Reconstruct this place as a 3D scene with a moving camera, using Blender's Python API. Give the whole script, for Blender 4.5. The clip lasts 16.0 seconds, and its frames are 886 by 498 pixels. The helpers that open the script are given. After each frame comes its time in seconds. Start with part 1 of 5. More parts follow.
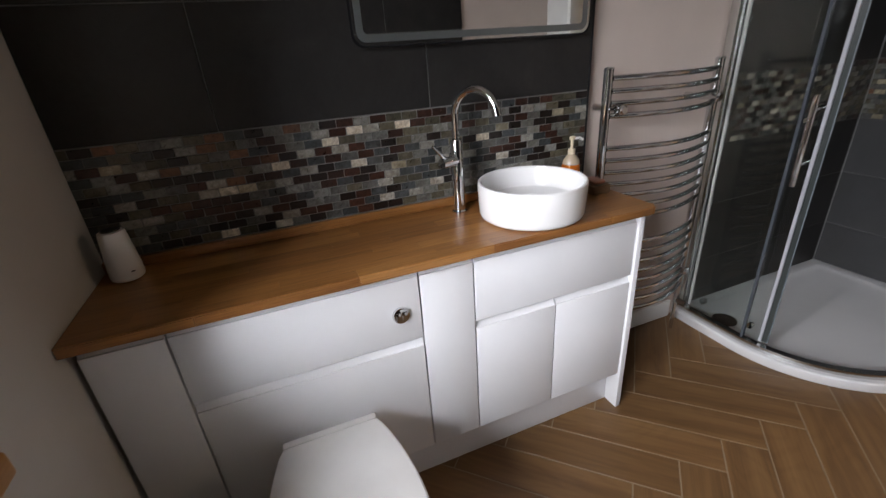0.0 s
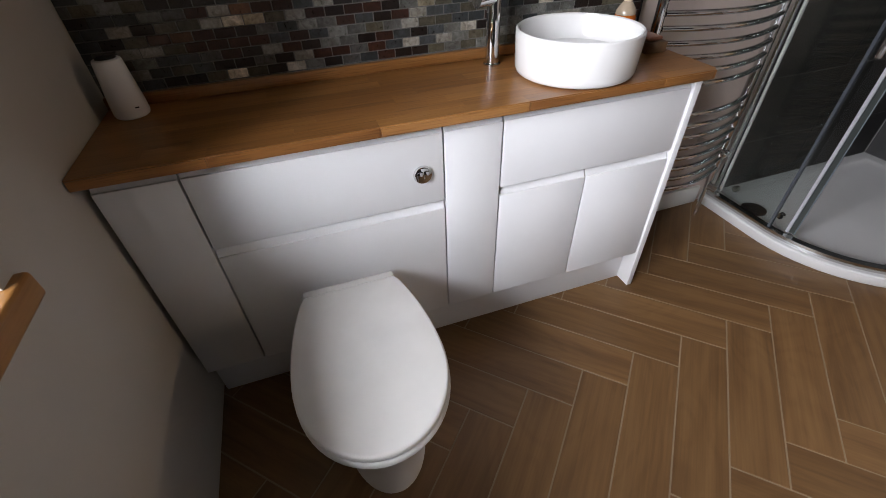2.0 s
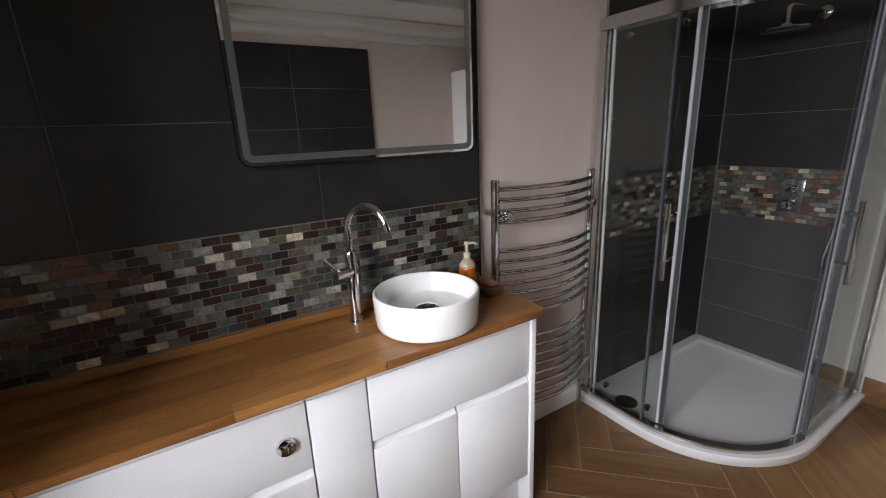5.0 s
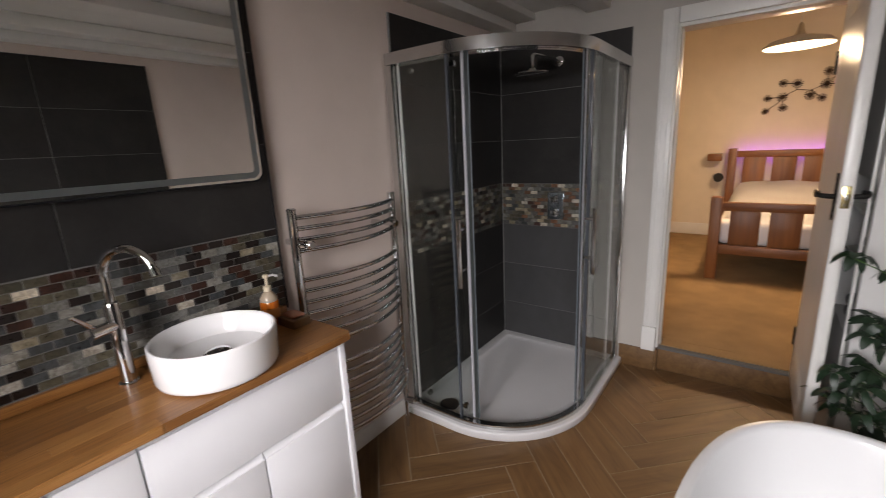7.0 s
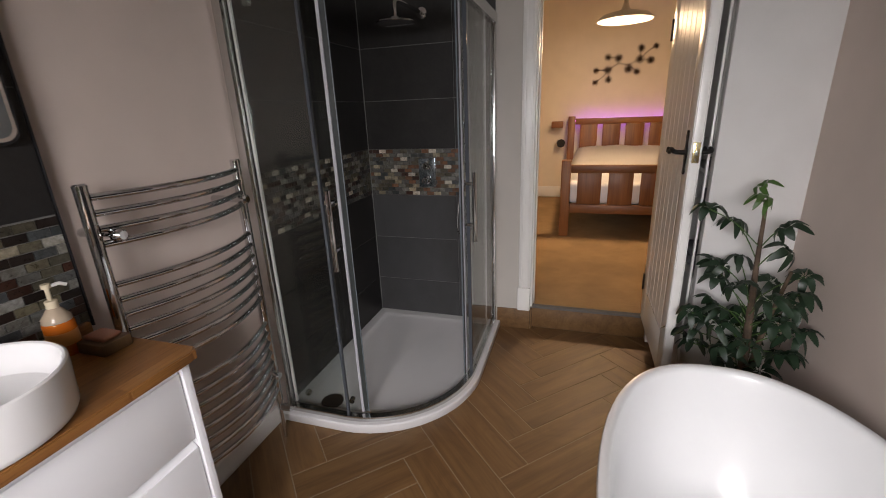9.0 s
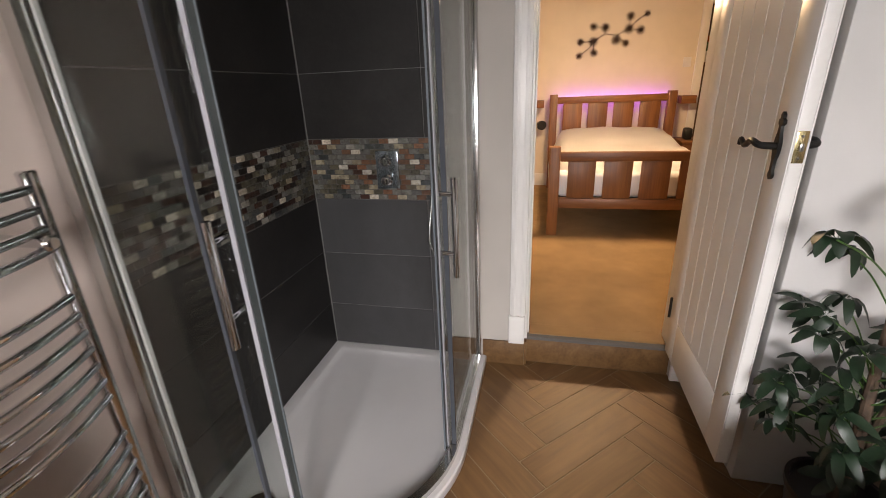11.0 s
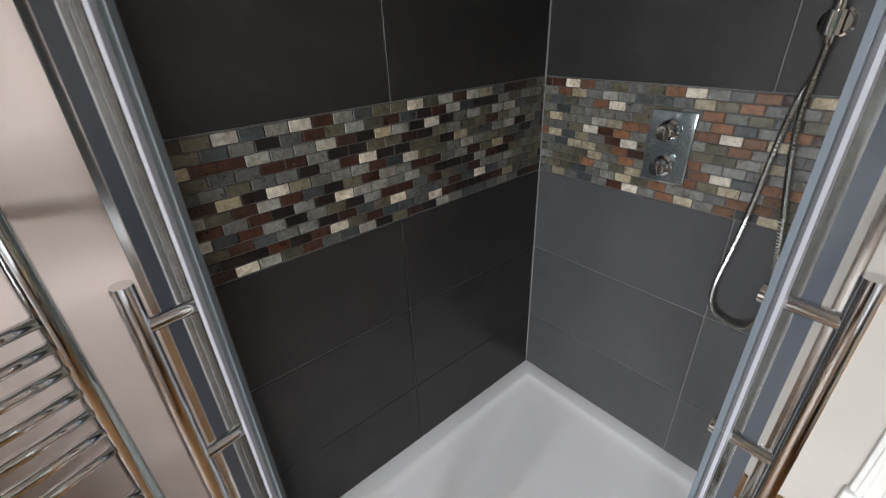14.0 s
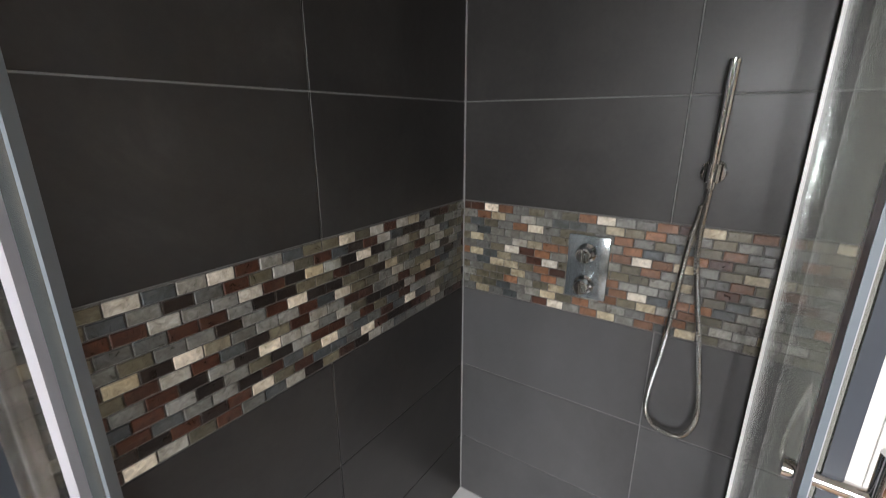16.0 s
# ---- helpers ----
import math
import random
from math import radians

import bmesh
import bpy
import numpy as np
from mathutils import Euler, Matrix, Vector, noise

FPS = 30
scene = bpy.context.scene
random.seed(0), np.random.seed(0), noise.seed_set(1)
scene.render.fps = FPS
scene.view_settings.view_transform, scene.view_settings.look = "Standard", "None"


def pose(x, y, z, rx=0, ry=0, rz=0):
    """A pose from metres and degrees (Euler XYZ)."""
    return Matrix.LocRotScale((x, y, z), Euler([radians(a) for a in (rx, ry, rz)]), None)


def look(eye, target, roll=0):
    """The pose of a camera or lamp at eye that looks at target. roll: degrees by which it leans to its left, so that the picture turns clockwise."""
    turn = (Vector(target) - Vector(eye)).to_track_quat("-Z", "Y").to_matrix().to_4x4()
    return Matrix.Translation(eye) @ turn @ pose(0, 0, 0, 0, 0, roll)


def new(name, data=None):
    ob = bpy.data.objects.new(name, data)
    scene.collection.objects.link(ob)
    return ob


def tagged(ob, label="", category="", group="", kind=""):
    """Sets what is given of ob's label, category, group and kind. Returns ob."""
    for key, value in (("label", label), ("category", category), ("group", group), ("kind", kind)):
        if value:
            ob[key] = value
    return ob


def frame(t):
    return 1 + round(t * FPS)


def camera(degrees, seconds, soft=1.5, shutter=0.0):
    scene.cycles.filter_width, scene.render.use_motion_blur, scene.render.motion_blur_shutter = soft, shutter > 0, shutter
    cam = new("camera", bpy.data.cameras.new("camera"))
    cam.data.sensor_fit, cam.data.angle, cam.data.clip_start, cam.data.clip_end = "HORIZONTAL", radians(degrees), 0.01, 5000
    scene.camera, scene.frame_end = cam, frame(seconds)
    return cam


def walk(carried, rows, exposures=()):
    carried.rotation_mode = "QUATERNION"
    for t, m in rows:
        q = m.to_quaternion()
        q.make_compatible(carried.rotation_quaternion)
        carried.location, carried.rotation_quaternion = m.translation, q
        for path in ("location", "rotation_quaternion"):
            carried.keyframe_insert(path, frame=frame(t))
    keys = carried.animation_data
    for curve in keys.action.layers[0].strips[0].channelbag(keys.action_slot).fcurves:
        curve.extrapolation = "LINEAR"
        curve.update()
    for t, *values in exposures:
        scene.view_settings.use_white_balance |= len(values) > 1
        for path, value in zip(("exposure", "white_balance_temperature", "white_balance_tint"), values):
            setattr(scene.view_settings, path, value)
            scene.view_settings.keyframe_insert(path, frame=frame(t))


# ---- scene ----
cam = camera(92.1, 16.0, soft=0.85, shutter=0.4)
PATH = [
    (0, (0.254, 0.33, 1.351), (0.9, 2.032, 0.522), -4.1),
    (0.5, (0.243, 0.358, 1.324), (0.74, 2.01, 0.313), -5.3),
    (1, (0.228, 0.375, 1.285), (0.666, 1.884, 0.048), -3.8),
    (1.5, (0.229, 0.369, 1.271), (0.668, 1.815, -0.039), -3.0),
    (2, (0.233, 0.366, 1.272), (0.701, 1.822, -0.017), -2.2),
    (2.5, (0.244, 0.364, 1.283), (0.755, 1.838, 0.031), -2.5),
    (3, (0.259, 0.361, 1.311), (0.878, 1.909, 0.206), -2.1),
    (3.5, (0.287, 0.352, 1.357), (0.993, 1.984, 0.442), -3.1),
    (4, (0.303, 0.338, 1.4), (1.124, 2.027, 0.713), -2.8),
    (4.2, (0.315, 0.338, 1.421), (1.17, 2.04, 0.811), -2.8),
    (6.4, (0.425, 0.253, 1.473), (1.813, 1.619, 1.017), -3.1),
    (6.5, (0.424, 0.253, 1.473), (1.846, 1.584, 1.02), -3.1),
    (7, (0.46, 0.199, 1.474), (2.019, 1.36, 1.002), -2.9),
    (7.5, (0.484, 0.145, 1.481), (2.154, 1.128, 0.985), -2.6),
    (8, (0.492, 0.106, 1.476), (2.198, 1.006, 0.947), -3.2),
    (8.2, (0.5, 0.147, 1.47), (2.227, 0.997, 0.928), -3.1),
    (8.5, (0.515, 0.176, 1.456), (2.286, 0.926, 0.907), -2.1),
    (8.7, (0.556, 0.26, 1.436), (2.358, 0.914, 0.864), -2.2),
    (10.8, (1.211, 0.588, 1.393), (3.029, 1.032, 0.686), -2.3),
    (11, (1.286, 0.564, 1.397), (3.104, 1.006, 0.69), -2.5),
    (11.4, (1.411, 0.657, 1.392), (3.27, 0.929, 0.706), -2.2),
    (11.5, (1.451, 0.661, 1.401), (3.306, 0.93, 0.704), -2.6),
    (12, (1.642, 0.657, 1.385), (3.387, 1.301, 0.65), -3.3),
    (12.5, (1.753, 0.686, 1.369), (3.243, 1.748, 0.562), -3.9),
    (13, (1.892, 0.787, 1.353), (3.303, 1.896, 0.47), -2.5),
    (13.5, (1.967, 0.83, 1.349), (3.325, 1.96, 0.411), -2.4),
    (14, (2.074, 0.831, 1.348), (3.197, 2.191, 0.406), -2.5),
    (14.5, (2.119, 0.833, 1.358), (3.235, 2.251, 0.496), -2.4),
    (15, (2.093, 0.887, 1.393), (3.375, 2.235, 0.66), -2.7),
    (15.5, (2.08, 0.947, 1.404), (3.527, 2.133, 0.698), -2.4),
    (16, (2.069, 0.99, 1.427), (3.654, 2.066, 0.853), -0.1),
]
EXPOSURE = [(0.0, -0.90, 6450, 14), (4.2, -0.90, 6450, 14), (6.4, -0.92, 6850, 17), (8.7, -1.08, 6900, 18), (11.0, -0.44, 7050, 18), (12.0, -0.18, 7000, 17), (12.7, -0.12, 6850, 16), (13.5, -0.02, 6600, 13), (14.5, 0.45, 6400, 10), (15.3, 0.48, 6550, 12), (16.0, 0.58, 6700, 13)]
walk(cam, [(t, look(eye, target, roll)) for t, eye, target, roll in PATH], EXPOSURE)

# ---- world, sun, large lights ----
world = bpy.data.worlds.new("overcast_sky")
scene.world = world
world.use_nodes = True
sky = world.node_tree.nodes.new("ShaderNodeTexSky")
sky.sky_type, sky.sun_disc, sky.sun_elevation, sky.sun_rotation = "NISHITA", False, radians(38), radians(60)
sky.air_density, sky.dust_density = 1.0, 4.0
world.node_tree.nodes["Background"].inputs["Strength"].default_value = 0.12
world.node_tree.links.new(sky.outputs["Color"], world.node_tree.nodes["Background"].inputs["Color"])

WEST, NORTH, SOUTH, EAST = -0.238, 1.705, -0.50, 3.235
TILE_N, TILE_SN, TILE_SE = 1.672, 1.69, 3.22          # faces of the tiling
CEIL, BED_FLOOR, BED_CEIL, BED_EAST = 2.26, 0.165, 2.68, 6.9


def lamp(name, kind, energy, m, colour=(1, 1, 1), **props):
    data = bpy.data.lights.new(name, kind)
    data.energy, data.color = energy, colour
    if kind == "AREA":
        data.shape, data.size, data.size_y = "RECTANGLE", props["size"], props["size_y"]
    elif kind == "SUN":
        data.angle = props["angle"]
    else:
        data.shadow_soft_size = props["radius"]
    ob = new(name, data)
    ob.matrix_world = m
    return ob


lamp("sun", "SUN", 1.0, look((3, 6, 8), (0, 0, 0)), (1, 0.96, 0.9), angle=radians(12))
lamp("window_daylight", "AREA", 1020, look((-2.1, 0.20, 2.15), (2.55, 0.50, 0.62)), (0.93, 0.965, 1.0), size=3.3, size_y=1.45)
lamp("pendant_bulb", "POINT", 75, pose(5.1, 0.05, 2.045), (1.0, 0.71, 0.41), radius=0.10)
lamp("pendant_diffuser", "AREA", 38, pose(5.1, 0.05, 2.085), (1.0, 0.72, 0.42), size=0.38, size_y=0.38)

# ---- materials ----


class Shader:
    """A principled material with short hands for the nodes that most surfaces need."""

    def __init__(self, name, rough=0.5, metal=0.0):
        self.m = bpy.data.materials.new(name)
        self.m.use_nodes = True
        self.t = self.m.node_tree
        self.b = self.t.nodes["Principled BSDF"]
        self.b.inputs["Roughness"].default_value = rough
        self.b.inputs["Metallic"].default_value = metal

    def node(self, kind, **inputs):
        n = self.t.nodes.new(kind)
        for key, value in inputs.items():
            n.inputs[key].default_value = value
        return n

    def link(self, a, b):
        self.t.links.new(a, b)

    def coords(self, scale=(1, 1, 1), shuffle=False):
        c = self.node("ShaderNodeTexCoord")
        mp = self.node("ShaderNodeMapping")
        mp.inputs["Scale"].default_value = scale
        self.link(c.outputs["Object"], mp.inputs["Vector"])
        if shuffle:
            r = self.node("ShaderNodeObjectInfo")
            k = self.node("ShaderNodeVectorMath")
            k.operation = "SCALE"
            k.inputs[0].default_value = (37.0, 53.0, 71.0)
            self.link(r.outputs["Random"], k.inputs["Scale"])
            self.link(k.outputs["Vector"], mp.inputs["Location"])
        return mp.outputs["Vector"]

    def noise(self, vector, scale, detail=4, rough=0.55, distort=0.0):
        n = self.node("ShaderNodeTexNoise", Scale=scale, Detail=detail, Roughness=rough, Distortion=distort)
        self.link(vector, n.inputs["Vector"])
        return n.outputs["Fac"]

    def ramp(self, fac, stops, constant=False):
        r = self.node("ShaderNodeValToRGB")
        e = r.color_ramp.elements
        r.color_ramp.interpolation = "CONSTANT" if constant else "LINEAR"
        while len(e) < len(stops):
            e.new(0.5)
        for el, (p, col) in zip(e, stops):
            el.position, el.color = p, (*col, 1)
        self.link(fac, r.inputs["Fac"])
        return r.outputs["Color"]

    def mix(self, fac, a, b, mode="MIX"):
        n = self.node("ShaderNodeMix")
        n.data_type, n.blend_type = "RGBA", mode
        for value, socket in ((fac, n.inputs[0]), (a, n.inputs[6]), (b, n.inputs[7])):
            if isinstance(value, (float, int)):
                socket.default_value = value
            elif isinstance(value, tuple):
                socket.default_value = (*value, 1)
            else:
                self.link(value, socket)
        return n.outputs[2]

    def colour(self, socket):
        if isinstance(socket, tuple):
            self.b.inputs["Base Color"].default_value = (*socket, 1)
        else:
            self.link(socket, self.b.inputs["Base Color"])

    def rough(self, fac, lo, hi):
        n = self.node("ShaderNodeMapRange")
        n.inputs["To Min"].default_value, n.inputs["To Max"].default_value = lo, hi
        self.link(fac, n.inputs["Value"])
        self.link(n.outputs["Result"], self.b.inputs["Roughness"])

    def bump(self, fac, strength, distance=0.002):
        n = self.node("ShaderNodeBump", Strength=strength, Distance=distance)
        self.link(fac, n.inputs["Height"])
        self.link(n.outputs["Normal"], self.b.inputs["Normal"])


def plain(name, colour, rough=0.5, metal=0.0, vary=0.06, scale=6.0, bump=0.0, fine=120.0):
    s = Shader(name, rough, metal)
    v = s.coords()
    big = s.noise(v, scale, 3)
    dark = tuple(c * (1 - vary) for c in colour)
    light = tuple(min(1, c * (1 + vary)) for c in colour)
    s.colour(s.ramp(big, [(0.3, dark), (0.7, light)]))
    if rough > 0.03:
        s.rough(s.noise(v, scale * 4, 3), max(0.02, rough * 0.85), min(1, rough * 1.15))
    if bump:
        s.bump(s.noise(v, fine, 3), bump, 0.001)
    return s.m


def wood(name, dark, mid, light, scale=1.0, rough=0.4, knots=False, axis=0, figure=0.0):
    s = Shader(name, rough)
    st = [9.0 * scale] * 3
    st[axis] = 0.9 * scale
    v = s.coords(tuple(st), shuffle=True)
    warp = s.noise(v, 1.3, 3, 0.5, 1.2)
    st2 = [70.0 * scale] * 3
    st2[axis] = 2.2 * scale
    fine = s.noise(s.coords(tuple(st2), shuffle=True), 1.0, 5, 0.65)
    col = s.ramp(warp, [(0.28, dark), (0.5, mid), (0.72, light)])
    col = s.mix(0.38, col, s.ramp(fine, [(0.32, dark), (0.68, light)]), "MIX")
    if figure:
        st3 = [5.0 * scale] * 3
        st3[axis] = 1.6 * scale
        wave, lines = s.node("ShaderNodeMath"), s.node("ShaderNodeMath")
        wave.operation, lines.operation = "MULTIPLY", "SINE"
        wave.inputs[1].default_value = 75.0
        s.link(s.noise(s.coords(tuple(st3), shuffle=True), 1.0, 2, 0.4, 0.3), wave.inputs[0])
        s.link(wave.outputs[0], lines.inputs[0])
        col = s.mix(figure, col, s.ramp(lines.outputs[0], [(0.0, light), (0.45, mid), (0.95, dark)]))
    info = s.node("ShaderNodeObjectInfo")
    col = s.mix(1.0, col, s.ramp(info.outputs["Random"], [(0, (0.84, 0.84, 0.84)), (1, (1.0, 1.0, 1.0))]), "MULTIPLY")
    if knots:
        k = s.node("ShaderNodeTexVoronoi", Scale=1.0)
        s.link(s.coords((3.0 * scale,) * 3, shuffle=True), k.inputs["Vector"])
        col = s.mix(s.ramp(k.outputs["Distance"], [(0.04, (1, 1, 1)), (0.10, (0, 0, 0))]), col, tuple(c * 0.45 for c in dark))
    s.colour(col)
    s.rough(fine, rough * 0.8, min(1, rough * 1.25))
    s.bump(fine, 0.15, 0.001)
    return s.m


def slate(name, sheen=0.0):
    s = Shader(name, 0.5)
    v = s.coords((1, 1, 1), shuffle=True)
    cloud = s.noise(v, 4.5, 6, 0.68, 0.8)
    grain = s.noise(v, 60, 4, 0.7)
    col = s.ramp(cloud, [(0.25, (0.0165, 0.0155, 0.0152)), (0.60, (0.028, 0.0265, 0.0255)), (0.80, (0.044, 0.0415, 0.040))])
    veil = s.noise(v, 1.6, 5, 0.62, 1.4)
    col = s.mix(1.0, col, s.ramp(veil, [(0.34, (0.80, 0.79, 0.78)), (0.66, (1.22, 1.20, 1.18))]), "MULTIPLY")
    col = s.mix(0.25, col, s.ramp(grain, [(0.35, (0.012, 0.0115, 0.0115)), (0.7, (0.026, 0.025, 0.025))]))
    # pale streaks that paint the tray's reflected light into the slate's colour
    if sheen:
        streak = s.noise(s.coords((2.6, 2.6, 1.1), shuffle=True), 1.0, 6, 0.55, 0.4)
        col = s.mix(s.ramp(streak, [(0.20, (sheen * 0.35,) * 3), (0.80, (sheen, sheen, sheen))]), col, (0.115, 0.118, 0.122))
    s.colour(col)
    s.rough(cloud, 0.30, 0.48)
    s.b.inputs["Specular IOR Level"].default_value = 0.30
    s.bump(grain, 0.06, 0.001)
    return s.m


STONES = {"w": ("cream", (0.66, 0.62, 0.55)), "c": ("buff", (0.35, 0.315, 0.235)), "l": ("pale_grey", (0.27, 0.275, 0.265)), "g": ("grey", (0.130, 0.137, 0.136)), "s": ("blue_grey", (0.055, 0.066, 0.075)),
          "v": ("olive", (0.098, 0.092, 0.066)), "r": ("red_brown", (0.046, 0.017, 0.010)), "b": ("black_brown", (0.014, 0.009, 0.0075)), "o": ("rust", (0.175, 0.084, 0.045))}


def mosaic(name, colour):
    """Split slate: each stone its own shade, veined and uneven."""
    s = Shader(name, 0.45)
    total = s.node("ShaderNodeMath")
    total.operation = "ADD"
    s.link(s.node("ShaderNodeNewGeometry").outputs["Random Per Island"], total.inputs[0])
    s.link(s.node("ShaderNodeObjectInfo").outputs["Random"], total.inputs[1])
    pick = s.node("ShaderNodeMath")
    pick.operation = "FRACT"
    s.link(total.outputs[0], pick.inputs[0])
    lo, hi = tuple(c * k for c, k in zip(colour, (0.62, 0.64, 0.66))), tuple(c * k for c, k in zip(colour, (1.28, 1.25, 1.20)))
    base = s.ramp(pick.outputs[0], [(0.0, lo), (1.0, hi)])
    v = s.coords((1, 1, 1), shuffle=True)
    vein, patch = s.noise(v, 70, 5, 0.7, 0.8), s.noise(v, 22, 3, 0.6, 0.5)
    col = s.mix(1.0, base, s.ramp(vein, [(0.30, (0.50, 0.47, 0.44)), (0.68, (1.20, 1.18, 1.15))]), "MULTIPLY")
    col = s.mix(1.0, col, s.ramp(patch, [(0.32, (0.68, 0.64, 0.56)), (0.68, (1.15, 1.15, 1.15))]), "MULTIPLY")
    s.colour(col)
    s.rough(vein, 0.18, 0.44)
    s.bump(vein, 0.65, 0.003)
    return s.m


def oak_worktop():
    s = Shader("oiled_oak_stave", 0.34)
    info = s.node("ShaderNodeObjectInfo").outputs["Random"]
    base = s.ramp(info, [(0.0, (0.215, 0.088, 0.025)), (0.35, (0.265, 0.112, 0.032)), (0.7, (0.320, 0.143, 0.042)), (1.0, (0.370, 0.178, 0.056))])
    grain = s.noise(s.coords((3, 60, 60), shuffle=True), 1.0, 5, 0.65)
    figure = s.noise(s.coords((1.6, 16, 16), shuffle=True), 1.0, 4, 0.6, 1.0)
    pores = s.noise(s.coords((12, 320, 320), shuffle=True), 1.0, 2, 0.5)
    col = s.mix(0.22, base, s.ramp(grain, [(0.35, (0.20, 0.082, 0.023)), (0.65, (0.46, 0.235, 0.075))]))
    col = s.mix(1.0, col, s.ramp(figure, [(0.30, (0.74, 0.70, 0.66)), (0.65, (1.10, 1.10, 1.10))]), "MULTIPLY")
    col = s.mix(1.0, col, s.ramp(pores, [(0.30, (0.70, 0.66, 0.62)), (0.46, (1.0, 1.0, 1.0))]), "MULTIPLY")
    s.colour(col)
    s.rough(grain, 0.24, 0.42)
    s.bump(grain, 0.08, 0.001)
    return s.m


def pane(name, tint=(0.955, 0.975, 0.965)):
    s = Shader(name)
    out = s.t.nodes["Material Output"]
    clear, gloss, mixer = s.node("ShaderNodeBsdfTransparent"), s.node("ShaderNodeBsdfGlossy"), s.node("ShaderNodeMixShader")
    f = s.node("ShaderNodeLayerWeight", Blend=0.5)
    power, fac = s.node("ShaderNodeMath"), s.node("ShaderNodeMath")
    power.operation, fac.operation = "POWER", "MULTIPLY_ADD"
    power.inputs[1].default_value, fac.inputs[1].default_value, fac.inputs[2].default_value = 5.0, 0.92, 0.04
    s.link(f.outputs["Facing"], power.inputs[0])
    s.link(power.outputs[0], fac.inputs[0])
    clear.inputs["Color"].default_value = (*tint, 1)
    gloss.inputs["Roughness"].default_value = 0.01
    s.link(fac.outputs[0], mixer.inputs["Fac"])
    s.link(clear.outputs[0], mixer.inputs[1])
    s.link(gloss.outputs[0], mixer.inputs[2])
    s.link(mixer.outputs[0], out.inputs["Surface"])
    return s.m


def glow(name, colour, strength):
    s = Shader(name)
    s.colour(colour)
    s.b.inputs["Emission Color"].default_value = (*colour, 1)
    s.b.inputs["Emission Strength"].default_value = strength
    return s.m


def fibre(name, colour, vary=0.25, scale=350.0, bump=0.8, rough=0.95, blotch=0.35):
    s = Shader(name, rough)
    v = s.coords()
    n, big = s.noise(v, scale, 2), s.noise(v, 3.5, 4)
    col = s.ramp(n, [(0.3, tuple(c * (1 - vary) for c in colour)), (0.7, tuple(c * (1 + vary) for c in colour))])
    s.colour(s.mix(blotch, col, s.ramp(big, [(0.3, tuple(c * 0.62 for c in colour)), (0.7, tuple(c * 1.15 for c in colour))])))
    s.bump(n, bump, 0.004)
    return s.m


# greyer hue, darkened: shade on the west and east walls put into colour
PAINT_SHADED = plain("shaded_stone_grey_wall_paint", (0.47, 0.44, 0.40), 0.75, vary=0.03, bump=0.10, fine=180)
PAINT = plain("grey_wall_paint", (0.60, 0.505, 0.448), 0.75, vary=0.03, bump=0.10, fine=180)
PAINT_CEIL = plain("white_ceiling_paint", (0.74, 0.73, 0.70), 0.8, vary=0.03, bump=0.08)
PAINT_PALE = plain("pale_wall_paint", (0.62, 0.612, 0.595), 0.7, vary=0.03, bump=0.10, fine=180)
PAINT_BED = plain("cream_wall_paint", (0.72, 0.64, 0.52), 0.8, vary=0.03, bump=0.08)
GLOSS = plain("white_gloss_paint", (0.76, 0.75, 0.72), 0.32, vary=0.03, bump=0.05, fine=90)
CABINET = plain("white_satin_cabinet", (0.75, 0.75, 0.765), 0.38, vary=0.02)
CERAMIC = plain("white_ceramic", (0.79, 0.78, 0.775), 0.07, vary=0.015)
ACRYLIC = plain("white_acrylic", (0.67, 0.675, 0.675), 0.22, vary=0.015)
TRAY = plain("white_stone_resin", (0.63, 0.62, 0.62), 0.30, vary=0.02)
CHROME = plain("polished_chrome", (0.69, 0.69, 0.695), 0.04, 1.0, vary=0.01)
SATIN = plain("satin_silver_aluminium", (0.60, 0.60, 0.59), 0.17, 1.0, vary=0.03)
STEEL = plain("brushed_steel_hose", (0.62, 0.62, 0.60), 0.25, 1.0, vary=0.05)
MIRROR = plain("silvered_mirror", (0.86, 0.87, 0.86), 0.012, 1.0, vary=0.0)
FROST = plain("frosted_mirror_band", (0.26, 0.285, 0.29), 0.38, 0.85, vary=0.03)
VALVE_PLATE = plain("smoky_chrome_plate", (0.24, 0.27, 0.285), 0.14, 0.8, vary=0.03)
DARK_GLASS = plain("dark_mirror_edge", (0.015, 0.015, 0.017), 0.15)
SLATE = slate("dark_slate_porcelain")
# lighter copy of the slate, with sheen put into its colour
SLATE_SHEEN = slate("sheen_painted_slate_porcelain", 0.55)
GROUT = plain("grey_tile_grout", (0.15, 0.15, 0.148), 0.9, vary=0.1)
GROUT_PALE = plain("pale_mosaic_grout", (0.165, 0.161, 0.153), 0.9, vary=0.15)
GROUT_DARK = plain("mosaic_grout", (0.075, 0.072, 0.068), 0.9, vary=0.15)
GROUT_FLOOR = plain("pale_floor_grout", (0.25, 0.19, 0.125), 0.9, vary=0.1)
STONE = {key: mosaic("%s_mosaic_stone" % word, colour) for key, (word, colour) in STONES.items()}
PLANK = wood("oak_look_floor_tile", (0.096, 0.045, 0.0155), (0.164, 0.084, 0.031), (0.234, 0.129, 0.051), 1.0, 0.46, figure=0.09)
OAK = oak_worktop()
OAK_SILL = wood("waxed_oak_sill", (0.25, 0.10, 0.025), (0.40, 0.18, 0.05), (0.52, 0.27, 0.085), 1.2, 0.3, knots=True, axis=1)
PINE_Z = wood("stained_pine_upright", (0.115, 0.038, 0.011), (0.20, 0.073, 0.021), (0.29, 0.118, 0.035), 1.0, 0.42, knots=True, axis=2)
